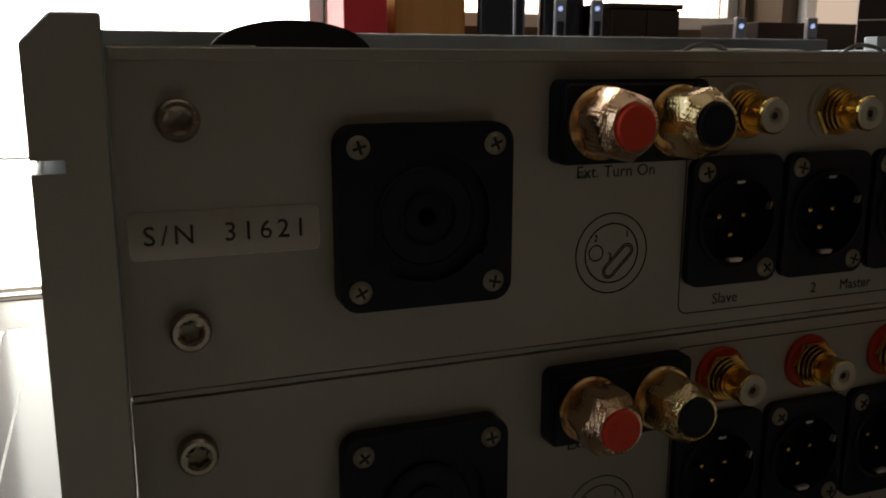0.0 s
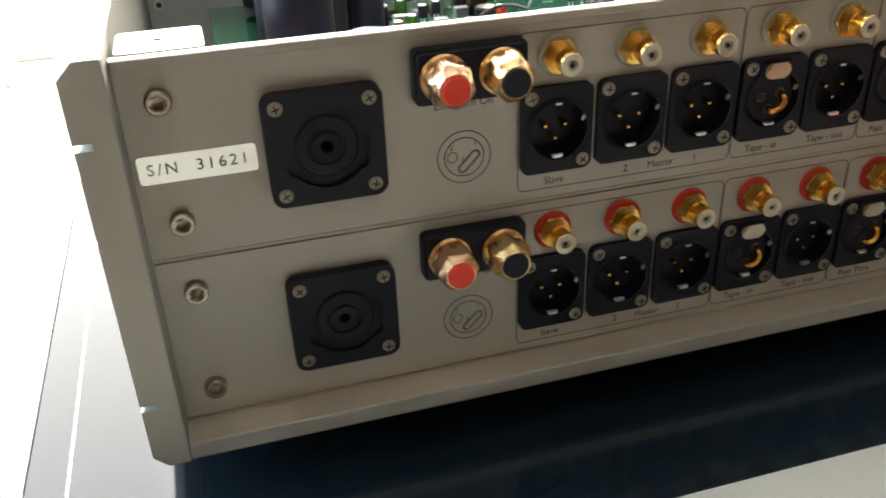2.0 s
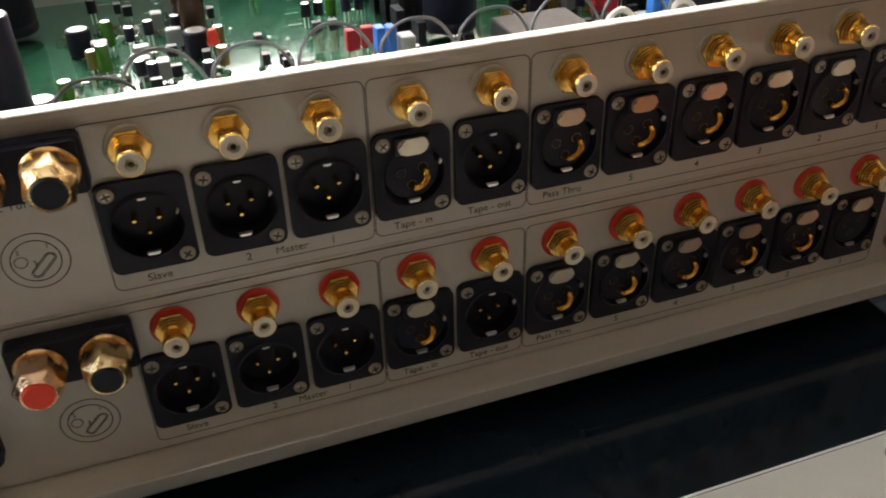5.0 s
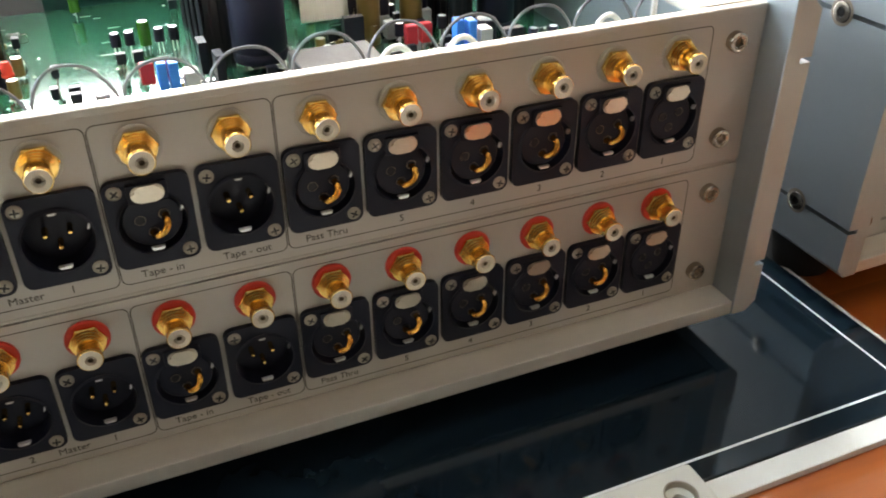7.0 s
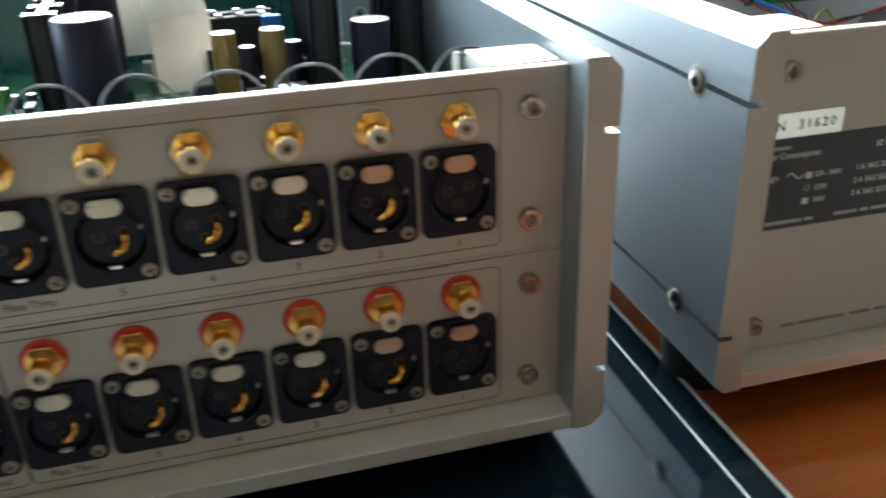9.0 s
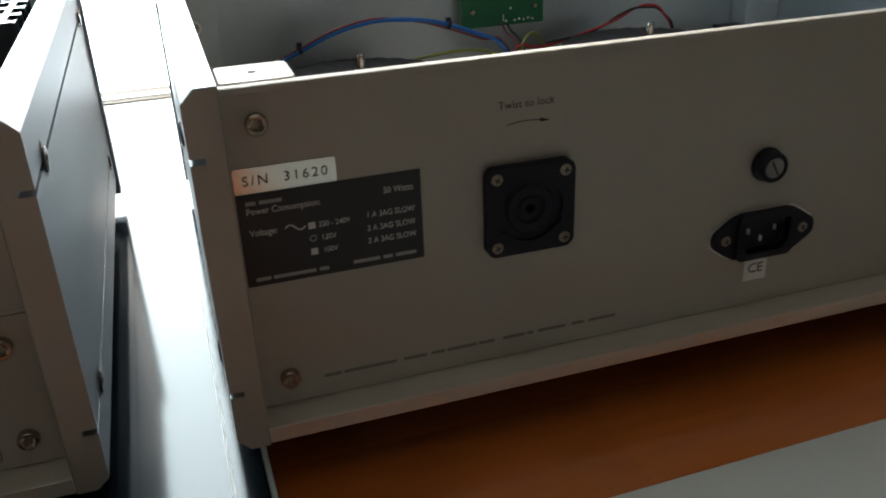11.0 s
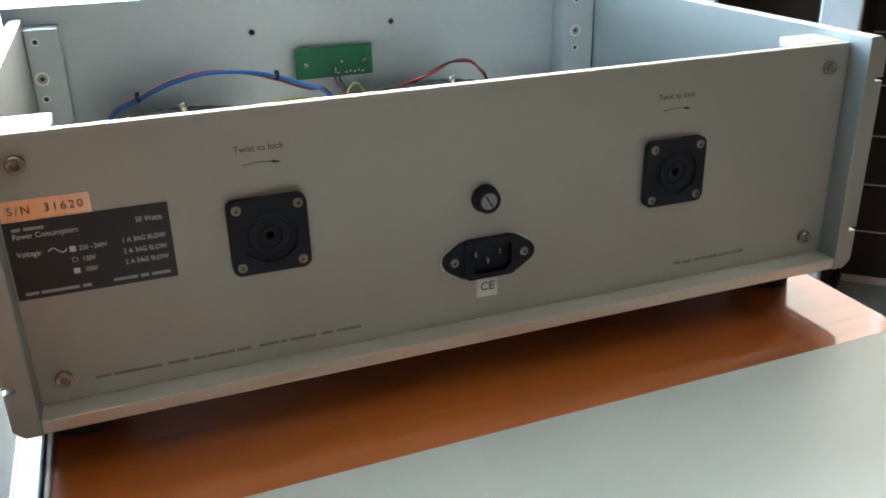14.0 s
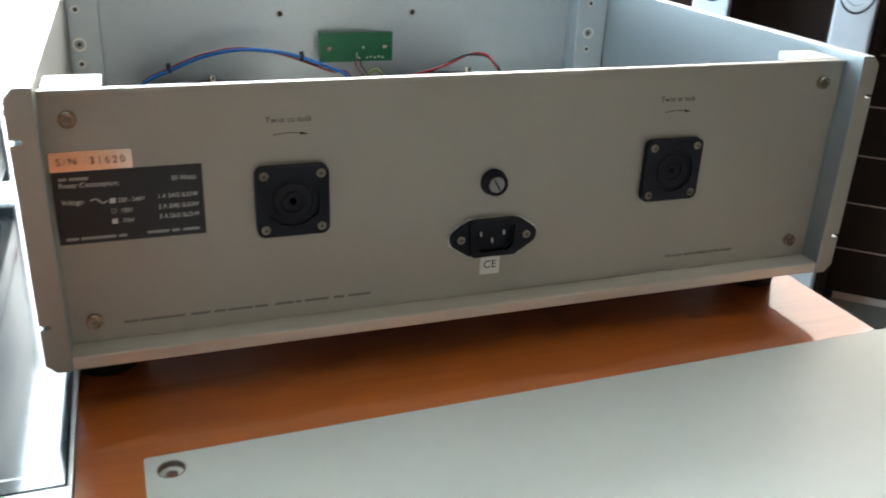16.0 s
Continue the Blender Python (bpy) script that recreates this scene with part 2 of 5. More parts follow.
def wood_material():
    """Lacquered reddish wood: long grain, pores and slow colour drift under a clear coat."""
    m = bpy.data.materials.new("lacquered_cherry_wood")
    m.use_nodes = True
    n, l = m.node_tree.nodes, m.node_tree.links
    b = n["Principled BSDF"]
    co, mp = n.new("ShaderNodeTexCoord"), n.new("ShaderNodeMapping")
    mp.inputs["Scale"].default_value = (1.0, 9.0, 9.0)
    l.new(co.outputs["Object"], mp.inputs["Vector"])
    grain, broad = n.new("ShaderNodeTexNoise"), n.new("ShaderNodeTexNoise")
    grain.inputs["Scale"].default_value, grain.inputs["Detail"].default_value, grain.inputs["Distortion"].default_value = 14, 8, 0.8
    broad.inputs["Scale"].default_value, broad.inputs["Detail"].default_value = 2.2, 3
    l.new(mp.outputs[0], grain.inputs["Vector"])
    l.new(co.outputs["Object"], broad.inputs["Vector"])
    add = n.new("ShaderNodeMath")
    add.operation = "MULTIPLY_ADD"
    add.inputs[1].default_value = 0.3
    l.new(grain.outputs["Fac"], add.inputs[0])
    l.new(broad.outputs["Fac"], add.inputs[2])
    ramp = n.new("ShaderNodeValToRGB")
    ramp.color_ramp.elements[0].position, ramp.color_ramp.elements[0].color = 0.42, (0.34, 0.062, 0.012, 1)
    ramp.color_ramp.elements[1].position, ramp.color_ramp.elements[1].color = 0.86, (0.66, 0.165, 0.032, 1)
    l.new(add.outputs[0], ramp.inputs[0])
    # veneer leaves differ slightly in tone
    snap, leaf, tone = n.new("ShaderNodeVectorMath"), n.new("ShaderNodeTexWhiteNoise"), n.new("ShaderNodeMapRange")
    snap.operation = "SNAP"
    snap.inputs[1].default_value = (0.135, 0.21, 1.0)
    l.new(co.outputs["Object"], snap.inputs[0])
    l.new(snap.outputs[0], leaf.inputs["Vector"])
    tone.inputs["To Min"].default_value, tone.inputs["To Max"].default_value = 0.82, 1.12
    l.new(leaf.outputs["Value"], tone.inputs["Value"])
    tinted = n.new("ShaderNodeVectorMath")
    tinted.operation = "SCALE"
    l.new(ramp.outputs[0], tinted.inputs[0])
    l.new(tone.outputs[0], tinted.inputs["Scale"])
    l.new(tinted.outputs[0], b.inputs["Base Color"])
    b.inputs["Roughness"].default_value = 0.3
    b.inputs["Coat Weight"].default_value = 1.0
    b.inputs["Coat Roughness"].default_value = 0.03
    b.inputs["Coat IOR"].default_value = 1.7
    return m


WOOD = wood_material()


def glow_material(name, color, strength):
    m = bpy.data.materials.new(name)
    m.use_nodes = True
    n = m.node_tree.nodes
    n.remove(n["Principled BSDF"])
    e = n.new("ShaderNodeEmission")
    e.inputs["Color"].default_value, e.inputs["Strength"].default_value = (*color, 1), strength
    m.node_tree.links.new(e.outputs[0], n["Material Output"].inputs["Surface"])
    return m


BLUE_SKY = glow_material("blue_daylight", (0.5, 0.78, 1.0), 22.0)
# weak glow added to the east for reflections and a bright cream wall
SOFT_LIGHT = glow_material("soft_daylight", (0.97, 0.96, 0.94), 3.9)
BLUE_LED = glow_material("blue_indicator_glow", (0.25, 0.45, 1.0), 9.0)
DAYLIGHT = glow_material("bright_daylight", (0.93, 0.98, 1.0), 30.0)
# left stretch of the backdrop, made dimmer to tone down reflections in the glass
DIM_BACKDROP = glow_material("dim_daylight_backdrop", (0.72, 0.88, 1.0), 17.0)
COOL_DAYLIGHT = glow_material("cool_daylight", (0.64, 0.86, 1.0), 58.0)


# ---------------------------------------------------------------- mesh helpers
def data_of(name, bm, *mats, smooth=False):
    me = bpy.data.meshes.new(name)
    bmesh.ops.recalc_face_normals(bm, faces=bm.faces)
    if smooth:
        for f in bm.faces:
            f.smooth = True
        for e in bm.edges:
            if len(e.link_faces) == 2 and e.calc_face_angle(0) > 0.6:
                e.smooth = False
    bm.to_mesh(me)
    bm.free()
    for m in mats:
        me.materials.append(m)
    return me


def part(name, data, parent, m=None, label=""):
    """Links one mesh as a part under a thing or a part, at the pose m in its parent."""
    ob = new(name, data)
    ob.parent = parent
    if m is not None:
        ob.matrix_basis = m
    if label:
        ob["label"] = label
    return ob


def thing(name, label, category, data=None, m=None, group="", kind=""):
    ob = new(name, data)
    if m is not None:
        ob.matrix_basis = m
    return tagged(ob, label, category, group, kind)


def box(bm, x0, x1, y0, y1, z0, z1, bevel=0.0, mat=0, segs=2):
    vs = [bm.verts.new((x, y, z)) for x in (x0, x1) for y in (y0, y1) for z in (z0, z1)]
    fs = [bm.faces.new([vs[i] for i in q]) for q in ((0, 1, 3, 2), (4, 6, 7, 5), (0, 4, 5, 1), (2, 3, 7, 6), (0, 2, 6, 4), (1, 5, 7, 3))]
    for f in fs:
        f.material_index = mat
    if bevel:
        es = list({e for f in fs for e in f.edges})
        bmesh.ops.bevel(bm, geom=es, offset=bevel, segments=segs, affect="EDGES", profile=0.5, material=-1)
    return fs


def box_data(name, size, mat, bevel=0.0):
    """A box of the size, its base centred on the origin."""
    bm = bmesh.new()
    x, y, z = size
    box(bm, -x / 2, x / 2, -y / 2, y / 2, 0, z, bevel)
    return data_of(name, bm, mat)


def lathe(bm, profile, m=None, segs=24, mat=0, close=True):
    """Turns (radius, height) points round z; heights run along z of m. mat: one index, or one for each stretch."""
    m = m or Matrix()
    rings = []
    for r, h in profile:
        if r < 1e-7:
            rings.append([bm.verts.new(m @ Vector((0, 0, h)))])
        else:
            rings.append([bm.verts.new(m @ Vector((r * math.cos(a), r * math.sin(a), h))) for a in (2 * math.pi * i / segs for i in range(segs))])
    for k, (a, b) in enumerate(zip(rings, rings[1:])):
        idx = mat if isinstance(mat, int) else mat[k]
        for i in range(segs):
            j = (i + 1) % segs
            q = [a[i % len(a)], a[j % len(a)], b[j % len(b)], b[i % len(b)]]
            q = list(dict.fromkeys(q))
            if len(q) > 2:
                bm.faces.new(q).material_index = idx
    return rings


OUT = pose(0, 0, 0, 90, 0, 0)  # turns z to -y: lathe heights run out of a panel towards -y


def outline_rect(x0, x1, z0, z1, r=0.0, n=5):
    if r <= 0:
        return [(x0, z0), (x1, z0), (x1, z1), (x0, z1)]
    pts = []
    for cx, cz, a0 in ((x1 - r, z0 + r, -90), (x1 - r, z1 - r, 0), (x0 + r, z1 - r, 90), (x0 + r, z0 + r, 180)):
        for i in range(n + 1):
            a = radians(a0 + 90 * i / n)
            pts.append((cx + r * math.cos(a), cz + r * math.sin(a)))
    return pts


def outline_circle(cx, cz, r, n=28):
    return [(cx + r * math.cos(2 * math.pi * i / n), cz + r * math.sin(2 * math.pi * i / n)) for i in range(n)]


def plate(bm, outer, holes, y0, y1, mat=0, rim_mat=None):
    """A plate in the xz plane from y0 (front, towards -y) to y1, with holes through it."""
    edges, loops = [], [outer, *holes]
    for loop in loops:
        vs = [bm.verts.new((x, y0, z)) for x, z in loop]
        edges += [bm.edges.new((a, b)) for a, b in zip(vs, vs[1:] + vs[:1])]
    before = set(bm.faces)
    bmesh.ops.triangle_fill(bm, use_beauty=True, use_dissolve=False, edges=edges)
    front = [f for f in bm.faces if f not in before]
    ext = bmesh.ops.extrude_face_region(bm, geom=front)
    bmesh.ops.translate(bm, vec=(0, y1 - y0, 0), verts=[g for g in ext["geom"] if isinstance(g, bmesh.types.BMVert)])
    for f in bm.faces:
        if f not in before:
            f.material_index = mat


def prism(bm, outline, y0, y1, mat=0):
    a = [bm.verts.new((x, y0, z)) for x, z in outline]
    b = [bm.verts.new((x, y1, z)) for x, z in outline]
    fs = [bm.faces.new(a), bm.faces.new(b[::-1])]
    fs += [bm.faces.new((a[i], b[i], b[(i + 1) % len(a)], a[(i + 1) % len(a)])) for i in range(len(a))]
    for f in fs:
        f.material_index = mat
    return fs


def tube(bm, points, r, segs=8, mat=0, smooth_steps=6):
    """A round wire along a smoothed line through the points."""
    p = [Vector(q) for q in points]
    line = []
    for i in range(len(p) - 1):
        a, b, c, d = p[max(i - 1, 0)], p[i], p[i + 1], p[min(i + 2, len(p) - 1)]
        for k in range(smooth_steps):
            t = k / smooth_steps
            line.append(0.5 * (2 * b + (c - a) * t + (2 * a - 5 * b + 4 * c - d) * t * t + (3 * b - a - 3 * c + d) * t ** 3))
    line.append(p[-1])
    rings, side = [], None
    for i, q in enumerate(line):
        way = (line[min(i + 1, len(line) - 1)] - line[max(i - 1, 0)]).normalized()
        if side is None:
            side = way.orthogonal().normalized()
        side = (side - way * side.dot(way)).normalized()
        up = way.cross(side)
        rings.append([bm.verts.new(q + r * (math.cos(a) * side + math.sin(a) * up)) for a in (2 * math.pi * k / segs for k in range(segs))])
    for a, b in zip(rings, rings[1:]):
        for i in range(segs):
            f = bm.faces.new((a[i], a[(i + 1) % segs], b[(i + 1) % segs], b[i]))
            f.material_index, f.smooth = mat, True
    for ring in (rings[0], rings[-1][::-1]):
        bm.faces.new(ring).material_index = mat


def tube_data(name, points, r, mat, segs=8):
    bm = bmesh.new()
    tube(bm, points, r, segs)
    return data_of(name, bm, mat, smooth=True)


def letters(text, size, mat, align="LEFT", spacing=1.0, squeeze=1.0):
    """Flat lettering as a mesh in the xz plane, facing -y, 0.1 mm thick, its baseline on the origin."""
    cu = bpy.data.curves.new("lettering", "FONT")
    cu.body, cu.size, cu.align_x, cu.extrude, cu.space_character = text, size, align, 0.00005, spacing
    cu.resolution_u = 3
    ob = bpy.data.objects.new("lettering", cu)
    scene.collection.objects.link(ob)
    me = bpy.data.meshes.new_from_object(ob.evaluated_get(bpy.context.evaluated_depsgraph_get()))
    bpy.data.objects.remove(ob)
    bpy.data.curves.remove(cu)
    me.transform(pose(0, 0, 0, 90, 0, 0) @ Matrix.Diagonal((squeeze, 1, 1, 1)))
    me.materials.clear()
    me.materials.append(mat)
    return me


def add_bars(owner, spans, height, mat, y=0.0):
    """One plain bar for each word that is not spelled out: spans of (x0, x1, z)."""
    for x0, x1, z in spans:
        bm = bmesh.new()
        box(bm, x0, x1, y - 0.0001, y, z, z + height)
        part("printed_bar", data_of("printed_bar", bm, mat), owner)


def strokes(bm, pts, width, y=-0.0001, closed=False, mat=0):
    """A thin flat printed line through points of the xz plane."""
    n = len(pts)
    rows = []
    for i, (x, z) in enumerate(pts):
        a = pts[i - 1] if i or closed else pts[i]
        b = pts[(i + 1) % n] if i < n - 1 or closed else pts[i]
        d = Vector((b[0] - a[0], b[1] - a[1])).normalized()
        nx, nz = -d.y * width / 2, d.x * width / 2
        rows.append((bm.verts.new((x + nx, y, z + nz)), bm.verts.new((x - nx, y, z - nz))))
    for i in range(n if closed else n - 1):
        a, b = rows[i], rows[(i + 1) % n]
        bm.faces.new((a[0], a[1], b[1], b[0])).material_index = mat

# ---------------------------------------------------------------- room
FLOOR, TOP = -0.74, 4.3
X0, X1, Y0, Y1 = -2.4, 3.0, -6.0, 3.4


def slab(name, dims, mat, label, category, kind="structure"):
    bm = bmesh.new()
    box(bm, *dims)
    return thing(name, label, category, data_of(name, bm, mat), kind=kind)


slab("floor", (X0 - 0.2, X1 + 0.2, Y0 - 0.2, Y1 + 0.2, FLOOR - 0.1, FLOOR), FLOOR_STONE, "pale beige polished floor of the room", "floor")
slab("ceiling", (X0 - 0.2, X1 + 0.2, Y0 - 0.2, Y1 + 0.2, TOP, TOP + 0.1), CEIL, "plain pale painted ceiling", "ceiling")
# unseen south wall, far back and dark to weaken light from that side
slab("wall_south", (X0, X1, Y0 - 0.2, Y0, FLOOR, TOP), WALL, "unseen dark brown wall, set back to limit bounced light", "wall")


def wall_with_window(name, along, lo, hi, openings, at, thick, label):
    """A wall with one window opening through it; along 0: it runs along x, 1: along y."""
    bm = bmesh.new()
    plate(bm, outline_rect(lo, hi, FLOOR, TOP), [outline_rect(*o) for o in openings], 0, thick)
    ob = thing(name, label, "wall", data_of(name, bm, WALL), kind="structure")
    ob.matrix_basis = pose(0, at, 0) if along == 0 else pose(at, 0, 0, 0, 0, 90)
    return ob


wall_with_window("wall_north", 0, X0, X1, [(-1.5, 0.88, FLOOR + 0.004, 4.1), (1.02, 2.95, 0.30, 2.6)], Y1, 0.2, "dark brown wall with two tall window openings")
wall_with_window("wall_west", 1, Y0, Y1, [(-0.1, 2.1, FLOOR + 0.06, 2.6)], X0, 0.2, "dark brown wall with a tall window opening")

wall_with_window("wall_east", 1, Y0, Y1, [(1.1, 3.2, 0.20, 2.6)], X1 + 0.2, 0.2, "dark brown wall with an added high window opening")


def window(name, w0, w1, z0, z1, m, mullions, sill=True):
    root = thing(name, "tall white-framed window with bright daylight behind it", "window", kind="structure")
    root.matrix_basis = m
    for nm, d in (("frame_rail", (w0, w1, 0.05, 0.11, z0, z0 + (0.06 if sill else 0.004))), ("frame_rail", (w0, w1, 0.05, 0.11, z1 - 0.06, z1)),
                  *(("frame_post", (x - 0.03, x + 0.03, 0.05, 0.11, z0 + 0.06, z1 - 0.06)) for x in [w0 + 0.03, *mullions, w1 - 0.03])):
        bm = bmesh.new()
        box(bm, *d, bevel=0.004)
        part(nm, data_of(nm, bm, FRAME_WHITE), root)
    return root


# next two windows are added; their low glow stands in for a cream wall
window("added_window_4", 1.1, 3.2, 0.20, 2.6, pose(X1 + 0.2, 0, 0, 0, 0, 90), [1.75])
window("added_window_3", 1.02, 2.95, 0.30, 2.6, pose(0, Y1, 0), [])
window("window_1", -1.5, 0.88, FLOOR + 0.004, 4.1, pose(0, Y1, 0), [], False)
window("window_2", -0.1, 2.1, FLOOR + 0.06, 2.6, pose(X0, 0, 0, 0, 0, 90), [1.0])
for dims, mat in (((0.95, 4.0, Y1 + 0.5, Y1 + 0.52, -1.2, 3.6), DAYLIGHT), ((-0.45, 0.95, Y1 + 0.5, Y1 + 0.52, -1.2, 5.2), COOL_DAYLIGHT), ((-2.2, -0.45, Y1 + 0.5, Y1 + 0.52, -1.2, 5.2), DIM_BACKDROP), ((X0 - 0.52, X0 - 0.5, -1.0, 4.2, -1.2, 3.6), BLUE_SKY), ((X1 + 0.5, X1 + 0.52, 0.4, 4.0, -0.4, 3.6), SOFT_LIGHT)):
    bm = bmesh.new()
    box(bm, *dims)
    thing("backdrop", "bright overexposed daylight beyond the window", "backdrop", data_of("backdrop", bm, mat), kind="structure")

# ---------------------------------------------------------------- table
WOOD_Z = -0.004
table = thing("table", "glossy reddish lacquered wooden table", "table")
bm = bmesh.new()
box(bm, -0.0545, 1.008, -0.45, 0.378, WOOD_Z - 0.03, WOOD_Z, bevel=0.002)
part("tabletop", data_of("tabletop", bm, WOOD), table)
for x in (0.0, 0.95):
    for y in (-0.40, 0.32):
        bm = bmesh.new()
        box(bm, x - 0.03, x + 0.03, y - 0.03, y + 0.03, FLOOR, WOOD_Z - 0.03, bevel=0.003)
        part("leg", data_of("leg", bm, WOOD), table)

glass = thing("glass_panel", "glossy black glass panel with pale inset line on the table", "glass panel")
bm = bmesh.new()
box(bm, -0.054, 0.530, -0.078, 0.372, WOOD_Z, 0.0, bevel=0.0006)
part("pane", data_of("pane", bm, GLASS_BLACK), glass)
bm = bmesh.new()
for d in ((-0.038, 0.516, -0.0683, -0.0672), (-0.038, 0.516, 0.356, 0.3571), (-0.0391, -0.038, -0.0683, 0.3571), (0.516, 0.5171, -0.0683, 0.3571)):
    box(bm, *d, 0.0, 0.00008)
part("inset_line", data_of("inset_line", bm, WHITE_PAINT), glass, label="thin pale printed border line")
bm = bmesh.new()
box(bm, -0.054, 0.5325, -0.0885, -0.0784, WOOD_Z, -0.0004, bevel=0.0004)
part("front_strip", data_of("front_strip", bm, WHITE_PAINT), glass, label="white edging strip")
bm = bmesh.new()
box(bm, 0.5304, 0.5325, -0.0781, 0.372, WOOD_Z, -0.0004, bevel=0.0003)
part("side_strip", data_of("side_strip", bm, WHITE_PAINT), glass, label="white edging strip")
bm = bmesh.new()
box(bm, -0.0590, -0.0543, -0.0885, 0.372, WOOD_Z - 0.034, -0.0004, bevel=0.0006)
part("side_strip", data_of("side_strip", bm, WHITE_PAINT), glass, label="white edging strip")

# hole rim in the darkened steel, for the shade inside the hole
bm = bmesh.new()
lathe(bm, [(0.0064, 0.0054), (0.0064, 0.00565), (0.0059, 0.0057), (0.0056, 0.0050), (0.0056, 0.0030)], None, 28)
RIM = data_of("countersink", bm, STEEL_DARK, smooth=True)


def lid(label, x0, x1, y0, y1, z, turn):
    bm = bmesh.new()
    w, d, r = (x1 - x0) / 2, (y1 - y0) / 2, 0.0058
    holes = [outline_circle(sx * (w - 0.0115), sy * (d - 0.0115), r) for sx in (-1, 1) for sy in (-1, 1)]
    plate(bm, outline_rect(-w, w, -d, d, 0.0015, 2), holes, -0.0055, -0.0025)
    holes = [outline_circle(sx * (w - 0.0115), sy * (d - 0.0115), 0.0028) for sx in (-1, 1) for sy in (-1, 1)]
    plate(bm, outline_rect(-w, w, -d, d, 0.0015, 2), holes, -0.0025, 0.0)
    me = data_of("lid", bm, ALU_LID)
    me.transform(pose(0, 0, 0, -90, 0, 0))
    root = thing("lid", label, "equipment lid", me, pose((x0 + x1) / 2, (y0 + y1) / 2, z, 0, 0, turn), group="removed lids")
    for sx in (-1, 1):
        for sy in (-1, 1):
            part("countersink", RIM, root, pose(sx * (w - 0.0115), sy * (d - 0.0115), 0.0), "milled rim of a screw hole, darkened for shade")
    return root


lid("flat grey aluminium lid with corner holes lying over black glass", -0.054, 0.398, -0.40, -0.0725, 0.0002, 0)
lid("flat grey aluminium lid with corner holes lying on wood", 0.5655, 1.0175, -0.4250, -0.0672, WOOD_Z + 0.0002, 0.9)

# ---------------------------------------------------------------- connector meshes, each built once
bm = bmesh.new()
lathe(bm, [(0.0040, 0), (0.0040, 0.0026), (0.0038, 0.0031), (0.0034, 0.0034), (0.0026, 0.0034)], OUT, 28, 0)
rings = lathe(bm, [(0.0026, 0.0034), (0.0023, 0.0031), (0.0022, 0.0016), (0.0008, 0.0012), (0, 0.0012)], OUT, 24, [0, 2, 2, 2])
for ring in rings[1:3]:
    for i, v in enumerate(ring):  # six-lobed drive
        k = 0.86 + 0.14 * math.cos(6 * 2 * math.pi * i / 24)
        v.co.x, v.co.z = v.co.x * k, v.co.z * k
HEX = data_of("socket_screw", bm, STEEL, RECESS_SHADE, STEEL_DARK, smooth=True)


def phillips():
    bm = bmesh.new()
    lathe(bm, [(0.0027, 0), (0.0027, 0.0004), (0.0018, 0.0009), (0, 0.0010)], OUT, 18)
    # slightly proud black bars stand for the shaded cross recess
    for a in (20, 110):
        m = pose(0, 0, 0, 0, a, 0)
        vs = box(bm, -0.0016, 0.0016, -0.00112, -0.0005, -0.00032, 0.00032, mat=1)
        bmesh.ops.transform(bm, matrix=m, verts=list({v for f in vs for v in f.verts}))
    return data_of("screw", bm, NICKEL, RECESS_SHADE)


PHILLIPS = phillips()


def xlr_housing(female):
    bm = bmesh.new()
    plate(bm, outline_rect(-0.013, 0.013, -0.0155, 0.0155, 0.0032), [outline_circle(0, 0, 0.0106)], -0.0022, 0)
    lathe(bm, [(0.0108, 0.0022), (0.0112, 0.0028), (0.0104, 0.0032), (0.0100, 0.0010), (0.0100, -0.0045), (0, -0.0045)], OUT, 32, 0)
    if female:
        lathe(bm, [(0.0094, -0.0044), (0.0094, 0.0004), (0.0089, 0.0010), (0, 0.0010)], OUT, 28)
        box(bm, -0.0062, 0.0062, -0.0034, -0.002, 0.0074, 0.0142, bevel=0.0009)
        # flat black discs stand for the shade inside the contact holes
        for x, z in ((-0.0037, 0.0006), (0.0037, 0.0016), (-0.0002, -0.0042)):
            lathe(bm, [(0.0018, 0.0010), (0.0017, 0.00118), (0.0016, 0.00118), (0.0015, 0.00105), (0, 0.00105)], pose(x, 0, z) @ OUT, 16, [0, 2, 1, 1])
    else:
        box(bm, -0.0014, 0.0014, -0.003, 0.004, 0.0092, 0.0104, mat=1)
    return data_of("xlr_female" if female else "xlr_male", bm, BLACK, RECESS_SHADE, STEEL_DARK, smooth=True)


XLR_M, XLR_F = xlr_housing(False), xlr_housing(True)
bm = bmesh.new()
lathe(bm, [(0.0009, -0.0062), (0.0009, -0.0002), (0.0006, 0.0004), (0, 0.0006)], OUT, 12)
PIN = data_of("pin", bm, GOLD, smooth=True)
bm = bmesh.new()
prism(bm, [(-0.0021, 0.0004), (0.0021, 0.0004), (0.0015, -0.0005), (-0.0015, -0.0005)], -0.0031, -0.0016)
TAB = data_of("tab_and_glint", bm, SILVER)
bm = bmesh.new()
prism(bm, outline_rect(-0.0050, 0.0050, -0.0028, 0.0028, 0.0026, 6), -0.0009, 0)
es = [e for e in bm.edges if all(abs(v.co.y + 0.0009) < 1e-6 for v in e.verts)]
bmesh.ops.bevel(bm, geom=es, offset=0.0005, segments=2, affect="EDGES")
LATCH = data_of("release_latch", bm, LATCH_METAL)
JUMPER = tube_data("jumper", [(0.0040, -0.0006, 0.0010), (0.0042, -0.0030, 0.0004), (0.0040, -0.0040, -0.0012), (0.0026, -0.0043, -0.0032), (0.0004, -0.0034, -0.0044), (-0.0006, -0.0006, -0.0045)], 0.00115, JUMPER_GOLD, 10)


